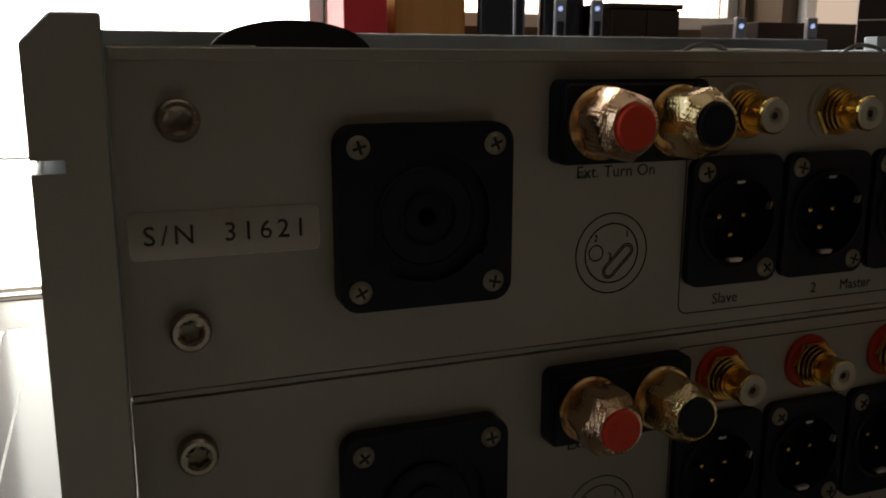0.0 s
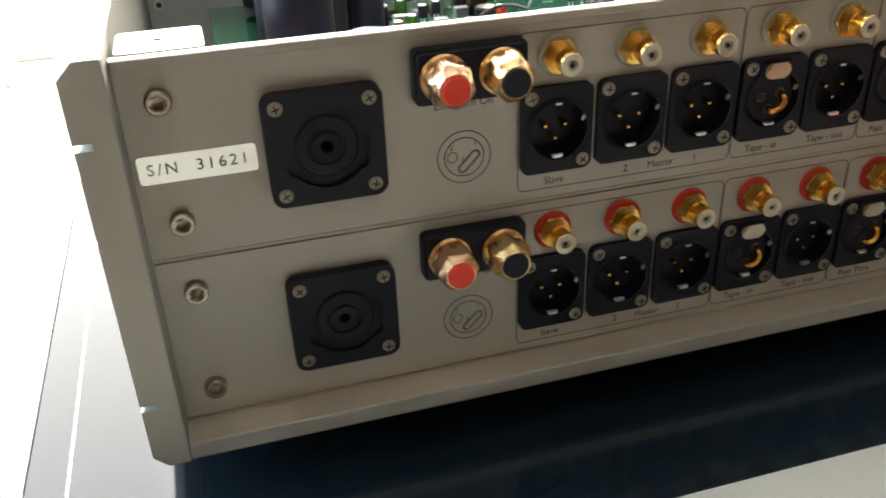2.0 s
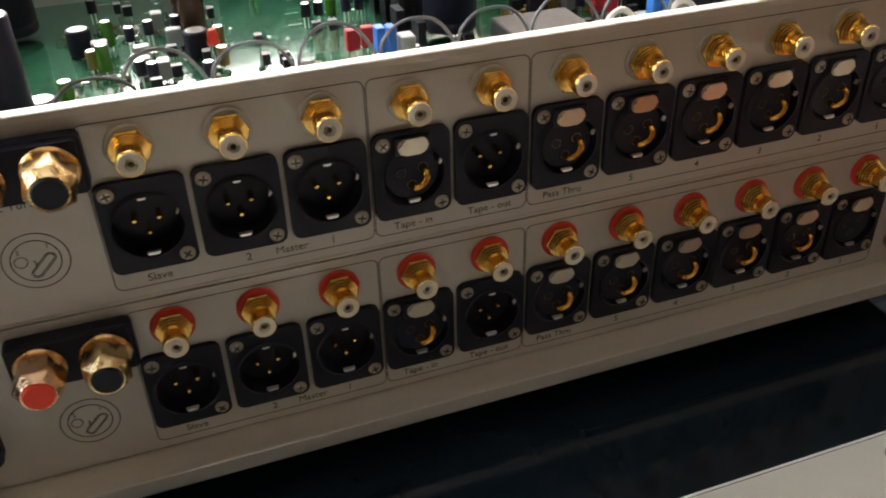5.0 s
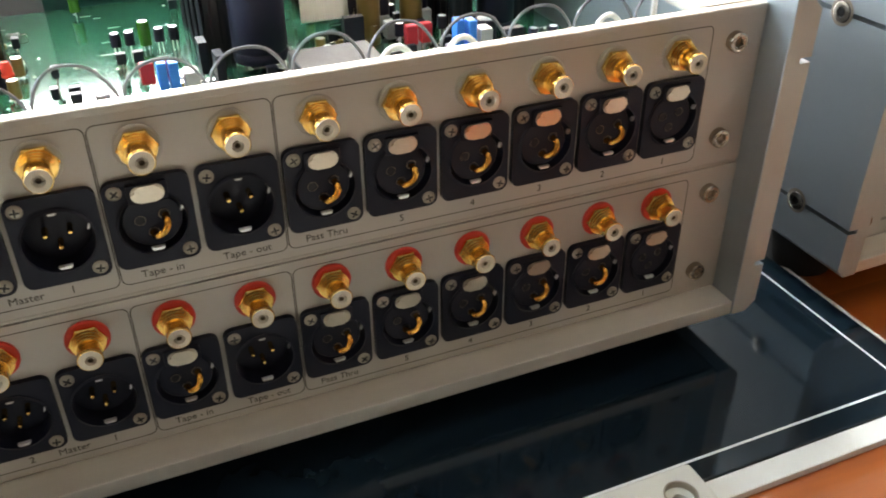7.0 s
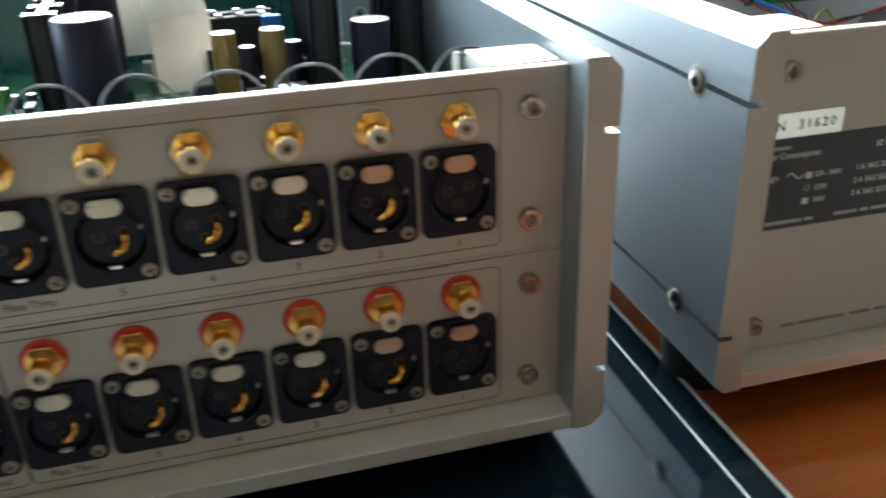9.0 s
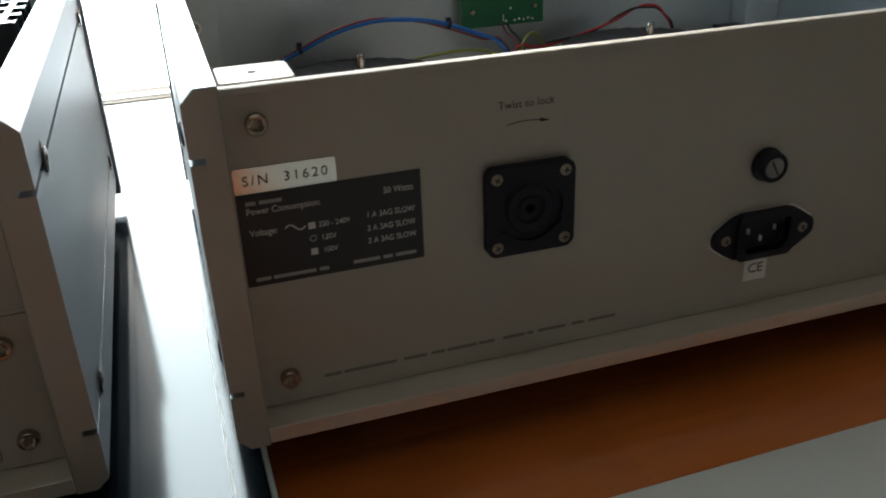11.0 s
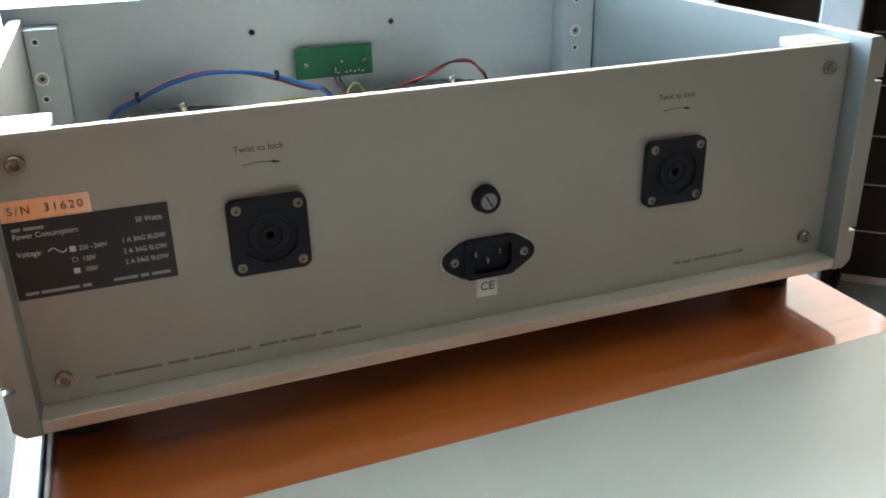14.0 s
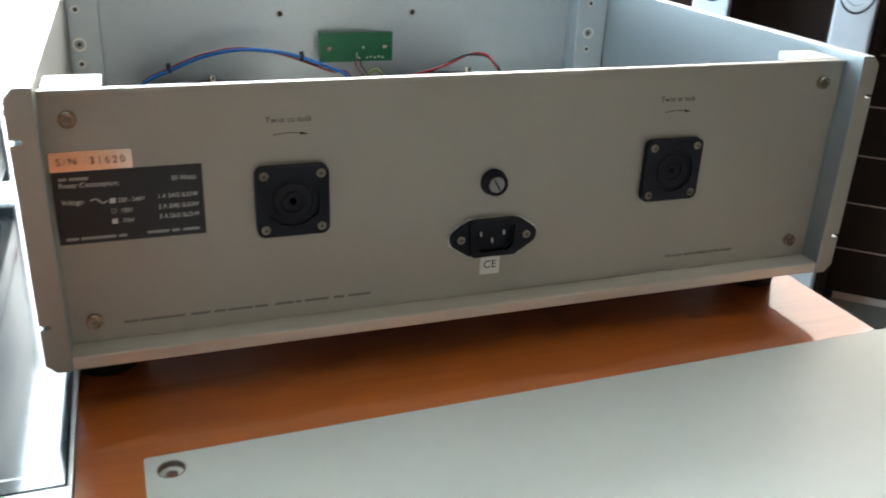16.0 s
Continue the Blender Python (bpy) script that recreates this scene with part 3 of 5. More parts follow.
def rca(washer_mat, name, washer):
    """A phono socket: washer, nut, deeply ringed neck, and a gold barrel with a recessed insulator."""
    bm = bmesh.new()
    lathe(bm, [(washer, 0), (washer, 0.0009), (washer - 0.0005, 0.0013), (0.004, 0.0014)], OUT, 28, 0)
    lathe(bm, [(0.0058, 0.0013), (0.0063, 0.0016), (0.0063, 0.0026), (0.0059, 0.0029), (0.0046, 0.0029)], OUT, 6, 1)
    thread = []
    for k in range(4):
        h, r = 0.0029 + 0.0011 * k, 0.0057 - 0.0004 * k
        thread += [(0.0036, h), (r - 0.0001, h + 0.0001), (r, h + 0.0002), (r, h + 0.0005), (r - 0.0001, h + 0.0006), (0.0036, h + 0.0007)]
    lathe(bm, thread + [(0.0039, 0.0074), (0.0039, 0.0112), (0.0041, 0.0115), (0.0041, 0.0122), (0.0039, 0.0125), (0.0037, 0.0125)], OUT, 28, 1)
    lathe(bm, [(0.0037, 0.0125), (0.0036, 0.0128), (0.0019, 0.0128), (0.0017, 0.0125), (0.0017, 0.0105), (0.0011, 0.0105), (0.0011, 0.0122), (0.0009, 0.0123)], OUT, 28, 2)
    lathe(bm, [(0.0009, 0.0123), (0.0008, 0.0110), (0, 0.0110)], OUT, 20, 3)
    return data_of(name, bm, washer_mat, GOLD, WHITE, SOCKET_GREY, smooth=True)


RCA_W, RCA_R = rca(WHITE_WASHER, "rca_white", 0.0071), rca(RED_WASHER, "rca_red", 0.0072)


def speakon():
    """A round-key socket: square flange, keyed channel, and a core with a hollow centre."""
    bm = bmesh.new()
    ring = []
    for i in range(72):
        a = 360 * i / 72
        near = min(abs((a - k + 180) % 360 - 180) for k in (90, 210, 330))
        r = 0.0146 if near < 8 else 0.0136
        ring.append((r * math.cos(radians(a)), r * math.sin(radians(a))))
    plate(bm, outline_rect(-0.0188, 0.0188, -0.0188, 0.0188, 0.0042, 6), [ring], -0.0042, 0)
    lathe(bm, [(0.0148, 0.0024), (0.0102, 0.0024)], OUT, 40, 0)
    lathe(bm, [(0.0102, 0.0024), (0.0102, 0.0034), (0.0096, 0.0039), (0.0064, 0.0039), (0.0060, 0.0036), (0.0060, 0.0029), (0.0048, 0.0029), (0.0048, 0.0035), (0.0044, 0.0037),
               (0.0022, 0.0037), (0.0018, 0.0032), (0.0018, -0.006), (0, -0.006)], OUT, 32, [0, 0, 0, 0, 0, 0, 0, 0, 0, 0, 1, 1])
    return data_of("power_socket", bm, BLACK, RECESS_SHADE, smooth=True)


SPEAKON = speakon()


def post_core(dot, name):
    """The gold flange and stem of a binding post; its end carries a coloured disc."""
    bm = bmesh.new()
    lathe(bm, [(0.0079, 0), (0.0079, 0.0014), (0.0074, 0.0020), (0.0040, 0.0021)], OUT, 32, 0)
    lathe(bm, [(0.0052, 0.0020), (0.0052, 0.0128), (0.0048, 0.0136)], OUT, 28, 0)
    lathe(bm, [(0.0046, 0.0130), (0.0046, 0.0142), (0.0042, 0.0147), (0, 0.0149)], OUT, 28, 1)
    return data_of(name, bm, COPPER, dot, smooth=True)


def post_cap(name, mat):
    """A hexagonal cap of clear plastic moulded tightly over a knurled gold sleeve: chamfered facets and a round nose."""
    bm = bmesh.new()
    rows = []
    for h, r, mix in ((0.0020, 0.0066, 0.0), (0.0034, 0.0067, 0.0), (0.0038, 0.0077, 0.8), (0.0104, 0.0077, 0.8), (0.0118, 0.0068, 0.4), (0.0124, 0.0059, 0.0), (0.0136, 0.0056, 0.0), (0.0141, 0.0052, 0.0), (0.0139, 0.0046, 0.0)):
        row = []
        for i in range(48):
            a = 2 * math.pi * i / 48
            flat = math.cos(math.pi / 6) / math.cos((a % (math.pi / 3)) - math.pi / 6)
            rr = r * (1 - mix + mix * flat)
            row.append(bm.verts.new((rr * math.cos(a), -h, rr * math.sin(a))))
        rows.append(row)
    for p, q in zip(rows, rows[1:]):
        for i in range(48):
            bm.faces.new((p[i], p[(i + 1) % 48], q[(i + 1) % 48], q[i]))
    me = data_of(name, bm, mat, smooth=True)
    return me


POST_RED, POST_BLACK = post_core(RED, "post_red"), post_core(BLACK, "post_black")
CAP_RED, CAP_BLACK = post_cap("cap_red", CAP_PINK), post_cap("cap_black", CAP_GOLD)


# ---------------------------------------------------------------- chassis
def side_profile(mirror):
    s = [(0.0078, 0.0168), (0.0078, 0.1592), (0.0002, 0.1592), (-0.0045, 0.1545), (-0.0045, 0.1359), (0.0008, 0.1359), (0.0008, 0.1337), (-0.0045, 0.1337),
         (-0.0045, 0.0437), (0.0008, 0.0437), (0.0008, 0.0415), (-0.0045, 0.0415), (-0.0045, 0.0215), (0.0002, 0.0168)]
    return [(0.4695 - x, z) for x, z in s] if mirror else s


BACK = 0.312


def chassis(root, panels, hexes, foot):
    for mirror in (0, 1):
        bm = bmesh.new()
        prism(bm, side_profile(mirror), -0.0145, BACK)
        es = [e for e in bm.edges if (abs(e.verts[0].co.y - e.verts[1].co.y) > 0.1 or all(v.co.y < -0.0144 for v in e.verts))
              and not any(lo < v.co.z < hi for v in e.verts for lo, hi in ((0.041, 0.0445), (0.133, 0.1365)))]
        bmesh.ops.bevel(bm, geom=es, offset=0.00035, segments=1, affect="EDGES")
        # end, inner and outer faces take tints for the light falling on each
        for f in bm.faces:
            f.normal_update()
            if abs(f.normal.y) > 0.9:
                f.material_index = 1
            elif f.normal.x * (-1 if mirror else 1) > 0.9 and abs(f.calc_center_median().x - (0.4695 - 0.0078 if mirror else 0.0078)) < 0.001:
                f.material_index = 2
        side = part("side_plate", data_of("side_plate", bm, ALU_BRUSHED, ALU, ALU_SIDE), root, label="thick grooved aluminium side plate")
        for z in (0.1348, 0.0426):
            for y in (0.019, 0.285):
                bm = bmesh.new()
                x = 0.4695 + 0.0045 if mirror else -0.0045
                m = pose(x, y, z, 0, 0, 90 if mirror else -90)
                # flat dark rings stand for the shade in the counterbore
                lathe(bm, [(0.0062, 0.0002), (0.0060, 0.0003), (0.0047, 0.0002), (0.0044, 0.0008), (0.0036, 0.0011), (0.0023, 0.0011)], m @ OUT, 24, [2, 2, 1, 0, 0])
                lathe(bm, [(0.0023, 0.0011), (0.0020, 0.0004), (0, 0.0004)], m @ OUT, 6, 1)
                part("groove_screw", data_of("groove_screw", bm, STEEL, RECESS_SHADE, STEEL_DARK, smooth=True), side, label="recessed steel socket screw")
    bm = bmesh.new()
    box(bm, 0.0080, 0.4615, -0.0140, BACK, 0.0174, 0.0240, bevel=0.0002, segs=1)
    part("bottom_plate", data_of("bottom_plate", bm, ALU_MILLED), root)
    # dark sheet added below the bottom plate to deepen the shade under it
    bm = bmesh.new()
    box(bm, 0.0085, 0.4610, -0.0110, BACK, 0.0166, 0.0173)
    part("underside", data_of("underside", bm, ANODISED), root, label="dark sheet added to deepen the shade underneath")
    bm = bmesh.new()
    box(bm, -0.006, 0.4755, BACK + 0.0002, BACK + 0.012, 0.0105, 0.1668, bevel=0.001)
    front = part("front_panel", data_of("front_panel", bm, ALU_INNER), root)
    for name, holes, z0, z1 in panels:
        bm = bmesh.new()
        plate(bm, outline_rect(0.0081, 0.4614, z0, z1), holes, 0, 0.004)
        part(name, data_of(name, bm, ALU), root)
    bm = bmesh.new()
    box(bm, 0.0084, 0.4611, -0.0007, -0.0001, 0.1516, 0.1541, bevel=0.0002, segs=1)
    part("top_rail", data_of("top_rail", bm, ALU), root)
    for x, z in hexes:
        part("socket_screw", HEX, root, pose(x, 0, z, 0, random.uniform(0, 60), 0))
    # corner posts and the lid's mounting tabs
    for x0, x1, hx in ((0.0082, 0.0308, 0.0148), (0.4322, 0.4613, 0.4440)):
        bm = bmesh.new()
        box(bm, x0, x1, 0.292, BACK, 0.0245, 0.1535, bevel=0.0005)
        post = part("corner_post", data_of("corner_post", bm, ALU_INNER), root)
        # shallow rings; darkness of holes and sockets put into their colours
        for z, r in ((0.1450, 0.0028), (0.1190, 0.0050), (0.1044, 0.0028), (0.0765, 0.0028), (0.0630, 0.0050)):
            bm = bmesh.new()
            lathe(bm, [(r, 0.0), (r, 0.0004), (r * 0.72, 0.0004), (r * 0.5, 0.0001), (r * 0.3, 0.0001), (0, 0.0001)], pose(hx, 0.292, z) @ OUT, 18, [0, 0, 2, 1 if r < 0.004 else 2, 1])
            part("post_screw" if r > 0.004 else "post_hole", data_of("post_screw", bm, ALU_MILLED, RECESS_SHADE, GREY_BOX, smooth=True), post)
        bm = bmesh.new()
        tx = 0.0095 if x0 < 0.2 else 0.4345
        plate(bm, outline_rect(tx, tx + 0.026, 0, 0.0245, 0.002, 3), [outline_circle(tx + 0.0125, 0.0125, 0.0016, 16)], -0.1546, -0.1502)
        me = data_of("corner_tab", bm, ALU)
        me.transform(pose(0, 0.0044, 0, -90, 0, 0))
        part("corner_tab", me, root, label="milled aluminium corner block with a threaded hole")
    for x in (0.0215, 0.4480):
        for y in (0.034, 0.280):
            bm = bmesh.new()
            lathe(bm, [(0, 0.0166), (0.0195, 0.0166), (0.0200, 0.012), (0.0178, foot), (0, foot)], pose(x, y, 0), 28)
            part("foot", data_of("foot", bm, RUBBER, smooth=True), root, label="round black rubber foot")
    return front


PITCH, XLR0, ROW = 0.0277, 0.1458, {"a": 0.1147, "b": 0.0503}
XS = [XLR0 + PITCH * k for k in range(11)]
FEMALE = (3, 5, 6, 7, 8, 9, 10)
SP_X, SP_Z = 0.0671, {"a": 0.1208, "b": 0.0563}

preamp = thing("preamplifier", "open silver aluminium preamplifier with gold and black sockets on black glass", "audio equipment")
holes_a = [outline_circle(x, ROW["a"], 0.0118) for x in XS] + [outline_circle(SP_X, SP_Z["a"], 0.0148)]
holes_b = [outline_circle(x, ROW["b"], 0.0118) for x in XS] + [outline_circle(SP_X, SP_Z["b"], 0.0148)]
chassis(preamp, [("rear_panel", holes_a, 0.0890, 0.1542), ("rear_panel", holes_b, 0.0245, 0.0870)],
        [(x, z) for x in (0.0196, 0.4484) for z in (0.1411, 0.1012, 0.0757, 0.0363)], 0.0)

bm = bmesh.new()
box(bm, 0.0084, 0.4611, 0.0004, 0.004, 0.0874, 0.0886, bevel=0.0001, segs=1)
part("joint_strip", data_of("joint_strip", bm, ALU), preamp)


def add_screws(owner, spots, depth):
    for x, z in spots:
        part("screw", PHILLIPS, owner, pose(x, -depth, z, 0, random.uniform(0, 90), 0) @ Matrix.Diagonal((0.87, 1, 0.87, 1)))


for row in "ab":
    s = part("power_socket", SPEAKON, preamp, pose(SP_X, 0, SP_Z[row]), "square black plastic round-key power socket")
    add_screws(s, [(sx * 0.0145, sz * 0.0145) for sx in (-1, 1) for sz in (-1, 1)], 0.0042)
    z0 = ROW[row] + 0.0243
    bm = bmesh.new()
    prism(bm, outline_rect(-0.0189, 0.0189, -0.0090, 0.0090, 0.0022, 4), -0.0055, 0)
    es = [e for e in bm.edges if all(v.co.y < -0.005 for v in e.verts)]
    bmesh.ops.bevel(bm, geom=es, offset=0.0012, segments=3, affect="EDGES")
    bp = part("binding_post_block", data_of("binding_post_block", bm, BLACK), preamp, pose(0.115, 0, z0), "black block with two clear-capped gold binding posts")
    for x, d, cap in ((-0.0097, POST_RED, CAP_RED), (0.0097, POST_BLACK, CAP_BLACK)):
        part("binding_post", d, bp, pose(x, -0.0054, 0))
        part("clear_cap", cap, bp, pose(x, -0.0054, 0, 0, random.uniform(0, 60), 0), "clear hexagonal cap over knurled gold")
    for k, x in enumerate(XS):
        fem = k in FEMALE
        so = part("xlr_socket", XLR_F if fem else XLR_M, preamp, pose(x, 0, ROW[row]), "black three-hole latching socket" if fem else "black three-pin socket")
        add_screws(so, [(-0.0095, 0.012), (0.0095, -0.012)], 0.0022)
        part("tab_and_glint", TAB, so, pose(0, 0, -0.0094))
        # bright sliver at the rim's right: a glint put in as a second tab
        part("tab_and_glint", TAB, so, pose(0.0093, 0, 0.0034, 0, -70, 0) @ Matrix.Diagonal((0.55, 1, 0.5, 1)))
        if fem:
            part("release_latch", LATCH, so, pose(0.0, -0.0034, 0.0108), "brushed metal push latch")
            if k < 10:
                part("jumper", JUMPER, so, None, "bent gold shorting jumper")
        else:
            for px, pz in ((-0.0036, 0.0010), (0.0036, 0.0010), (0, -0.0036)):
                part("pin", PIN, so, pose(px, 0, pz))
            part("tab_and_glint", TAB, so, pose(0, 0, 0.0094) @ Matrix.Diagonal((0.6, 1, 0.7, 1)))
        part("rca_socket", RCA_W if row == "a" else RCA_R, preamp, pose(x, 0, ROW[row] + 0.0253),
             "gold phono socket with a milky washer" if row == "a" else "gold phono socket with a red washer")

# printing on the preamplifier's back
for row, lo, hi in (("a", 0.0924, 0.1484), ("b", 0.0278, 0.0838)):
    bm = bmesh.new()
    for x0, x1 in ((0.1322, 0.2152), (0.2158, 0.2702), (0.2708, 0.4378)):
        strokes(bm, outline_rect(x0, x1, lo, hi, 0.0025, 4), 0.00035, closed=True)
    part("group_border", data_of("group_border", bm, INK), preamp)
    zt = lo + 0.0016
    for x, txt in ((XS[0], "Slave"), (XS[1], "2"), ((XS[1] + XS[2]) / 2, "Master"), (XS[2], "1"), (XS[3], "Tape - in"), (XS[4], "Tape - out"),
                   (XS[5], "Pass Thru"), *((XS[6 + i], str(5 - i)) for i in range(5))):
        part("lettering", letters(txt, 0.0038, INK, "CENTER"), preamp, pose(x, -0.00006, zt))
    zc = ROW[row] - 0.0058
    part("lettering", letters("Ext. Turn On", 0.0038, INK, "CENTER"), preamp, pose(0.1135, -0.00006, ROW[row] + 0.0118))
    bm = bmesh.new()
    strokes(bm, outline_circle(0, 0, 0.0093, 48), 0.00035, closed=True)
    strokes(bm, outline_circle(0, 0, 0.0069, 40), 0.00035, closed=True)
    strokes(bm, outline_circle(-0.0041, 0.0003, 0.0018, 20), 0.0003, closed=True)
    for r in (0.0016, 0.0011):
        d = Vector((0.0033, 0.0032)).normalized()
        p0, p1 = Vector((-0.0006, -0.0042)), Vector((0.0040, 0.0004))
        pts = [p0 + r * Vector((math.cos(a), math.sin(a))) for a in (radians(135 + 18 * i) for i in range(11))]
        pts += [p1 + r * Vector((math.cos(a), math.sin(a))) for a in (radians(315 + 18 * i) for i in range(11))]
        strokes(bm, [tuple(p) for p in pts], 0.0003, closed=True)
    dg = part("wiring_diagram", data_of("wiring_diagram", bm, INK), preamp, pose(0.1131, 0, zc), "round printed pin diagram")
    for txt, x, z in (("2", -0.0048, 0.0030), ("1", 0.0034, 0.0036), ("3", -0.0010, -0.0014)):
        part("lettering", letters(txt, 0.0022, INK), dg, pose(x, -0.00006, z))

bm = bmesh.new()
prism(bm, outline_rect(-0.0179, 0.0179, -0.0046, 0.0046, 0.0012, 3), -0.00035, 0)
sn = part("serial_label", data_of("serial_label", bm, LABEL), preamp, pose(0.0276, 0, 0.1197), "glossy silvery printed serial label")
part("lettering", letters("S/N  31621", 0.0052, INK, "CENTER", 1.3), sn, pose(0.0, -0.0004, -0.0017))

# ---------------------------------------------------------------- inside the preamplifier
BOARD = 0.101


def capacitor_data(name, r, h, sleeve, segs=28):
    """An electrolytic can: shrink sleeve, crimp groove near the foot, bright scored top."""
    bm = bmesh.new()
    b = min(0.001, r * 0.12)
    lathe(bm, [(r * 0.96, 0), (r, b), (r, h * 0.08), (r * 0.95, h * 0.10), (r, h * 0.12), (r, h - b), (r * 0.95, h), (r * 0.86, h), (r * 0.84, h - b * 0.6), (0, h - b * 0.6)], None, segs,
          [0, 0, 0, 0, 0, 0, 0, 1, 1])
    if segs > 16:
        for i in range(4):
            u = r * (-0.36 + 0.2 * i)
            box(bm, u, u + r * 0.1, -r * 0.16, r * 0.16, h - b * 0.6, h - b * 0.4, mat=2)
    return data_of(name, bm, sleeve, CAN_TOP, INK, smooth=True)


bm = bmesh.new()
box(bm, 0.042, 0.458, 0.022, 0.285, BOARD - 0.0016, BOARD, bevel=0.0002)
board = part("circuit_board", data_of("circuit_board", bm, PCB), preamp, label="green printed circuit board crowded with components")
bm = bmesh.new()
box(bm, 0.2033, 0.405, 0.3060, 0.3080, 0.088, 0.1495, bevel=0.0002)
part("upright_board", data_of("upright_board", bm, PCB_DARK), preamp, label="upright dark green circuit board")

BIG = capacitor_data("big_capacitor", 0.0130, 0.049, SLEEVE)
for x, y, z, d in ((0.0713, 0.0690, 0.0035, BIG), (0.0704, 0.0962, 0.0040, BIG), (0.0750, 0.264, 0.0045, BIG), (0.0950, 0.232, 0.0045, BIG), (0.2975, 0.150, 0.005, BIG), (0.2930, 0.240, 0.004, BIG)):
    part("capacitor", d, board, pose(x, y, BOARD + z, 0, 0, random.uniform(0, 90)), "large blue-black capacitor with a bright top")
part("capacitor", capacitor_data("tall_capacitor", 0.0094, 0.049, SLEEVE), board, pose(0.1020, 0.106, BOARD + 0.001), "tall blue-black capacitor beside a heat sink")
part("capacitor", capacitor_data("mid_capacitor", 0.0098, 0.041, SLEEVE), board, pose(0.426, 0.160, BOARD), "dark blue capacitor with a bright top")
GOLDCAP = capacitor_data("gold_capacitor", 0.0058, 0.040, SLEEVE_GOLD, 20)
for x in (0.356, 0.379):
    part("capacitor", GOLDCAP, board, pose(x, 0.162, BOARD), "slim gold-sleeved capacitor")
BROWN = capacitor_data("brown_capacitor", 0.0064, 0.031, SLEEVE_BROWN, 20)
for x, y in ((0.1800, 0.190), (0.1785, 0.208)):
    part("capacitor", BROWN, board, pose(x, y, BOARD), "brown-sleeved capacitor")


def heat_sink_data(n, pitch, d, h, t):
    """An extruded black sink: a web with n forked fins on both faces in one profile, the cut ends bright."""
    bm, web = bmesh.new(), 0.0016
    half = []
    for i in range(n):
        x = pitch * (i - (n - 1) / 2)
        half += [(x - 1.2 * t, web), (x - t, web + 0.0010), (x - t, d / 2 - 0.0024), (x - 1.9 * t, d / 2 - 0.0006), (x - 1.5 * t, d / 2), (x, d / 2 - 0.0014),
                 (x + 1.5 * t, d / 2), (x + 1.9 * t, d / 2 - 0.0006), (x + t, d / 2 - 0.0024), (x + t, web + 0.0010), (x + 1.2 * t, web)]
    ring = half + [(-x, -y) for x, y in half]
    lo, hi = [bm.verts.new((x, y, 0)) for x, y in ring], [bm.verts.new((x, y, h)) for x, y in ring]
    bm.faces.new(lo[::-1])
    bm.faces.new(hi).material_index = 1
    for i in range(len(ring)):
        k = (i + 1) % len(ring)
        bm.faces.new((lo[i], lo[k], hi[k], hi[i]))
    return data_of("heat_sink", bm, ANODISED, BRIGHT_CUT)


SINK = heat_sink_data(4, 0.0210, 0.0145, 0.055, 0.0024)
for x, y, a in ((0.2795, 0.192, 90), (0.4030, 0.190, 90), (0.4480, 0.205, 90)):
    part("heat_sink", SINK, board, pose(x, y, BOARD, 0, 0, a), "black finned heat sink with bright cut fin ends")
part("heat_sink", heat_sink_data(3, 0.0120, 0.0165, 0.0525, 0.0012), board, pose(0.0880, 0.108, BOARD, 0, 0, 90), "small black finned heat sink with bright cut fin ends")
part("relay", box_data("relay", (0.036, 0.030, 0.023), RUBBER, 0.001), board, pose(0.318, 0.090, BOARD), "black plastic relay box")

for x, y in ((0.3500, 0.176), (0.3670, 0.174), (0.3900, 0.178)):
    part("capacitor", capacitor_data("slim_capacitor", 0.0042, 0.030, SLEEVE, 16), board, pose(x, y, BOARD), "slim dark capacitor with a bright top")
for x, y, w in ((0.3620, 0.222, 0.044), (0.3600, 0.236, 0.050)):
    head = part("connector", box_data("connector", (w, 0.0070, 0.036), RUBBER, 0.0006), board, pose(x, y, BOARD), "long black board connector")
    for i in range(4):
        part("contact", box_data("contact", (0.0040, 0.0030, 0.0012), CAN_TOP, 0.0002), head, pose(-w / 2 + 0.005 + i * (w - 0.010) / 3, 0, 0.0362))
part("connector", box_data("connector", (0.0100, 0.0060, 0.006), BLUE_BOX, 0.0005), board, pose(0.3830, 0.2140, BOARD + 0.0305), "small blue connector shell")
part("bracket", box_data("bracket", (0.012, 0.0016, 0.0305), RUBBER, 0.0003), board, pose(0.3830, 0.2140, BOARD), "dark upright bracket")

# ribbon cable: rises behind the tall capacitor, folds over and drops to the board
bm = bmesh.new()
prof = [(0.262, 0.112), (0.258, 0.145), (0.252, 0.1555), (0.242, 0.1575), (0.226, 0.1580), (0.210, 0.1580), (0.196, 0.1575), (0.184, 0.1550), (0.176, 0.1475), (0.1725, 0.136), (0.172, 0.112)]
rows = []
for y, z in prof:
    rows.append([bm.verts.new((0.3235 + 0.0007 * i - 0.38 * max(0.0, y - 0.178), y, z + (0.0004 if i % 2 else 0.0))) for i in range(41)])
for p, q in zip(rows, rows[1:]):
    for i in range(40):
        bm.faces.new((p[i], p[i + 1], q[i + 1], q[i]))
bmesh.ops.solidify(bm, geom=bm.faces[:], thickness=0.0009)
part("ribbon_cable", data_of("ribbon_cable", bm, RIBBON, smooth=True), preamp, label="wide pale grey ribbon cable folded over")

# black padded band arching over the capacitors beside the front panel
bm = bmesh.new()
arc = [(0.1000 - 0.0430 * math.cos(radians(a)), 0.1500 + 0.0220 * math.sin(radians(a)) ** 0.8) for a in range(0, 181, 10)]
prism(bm, arc, 0.284, 0.296)
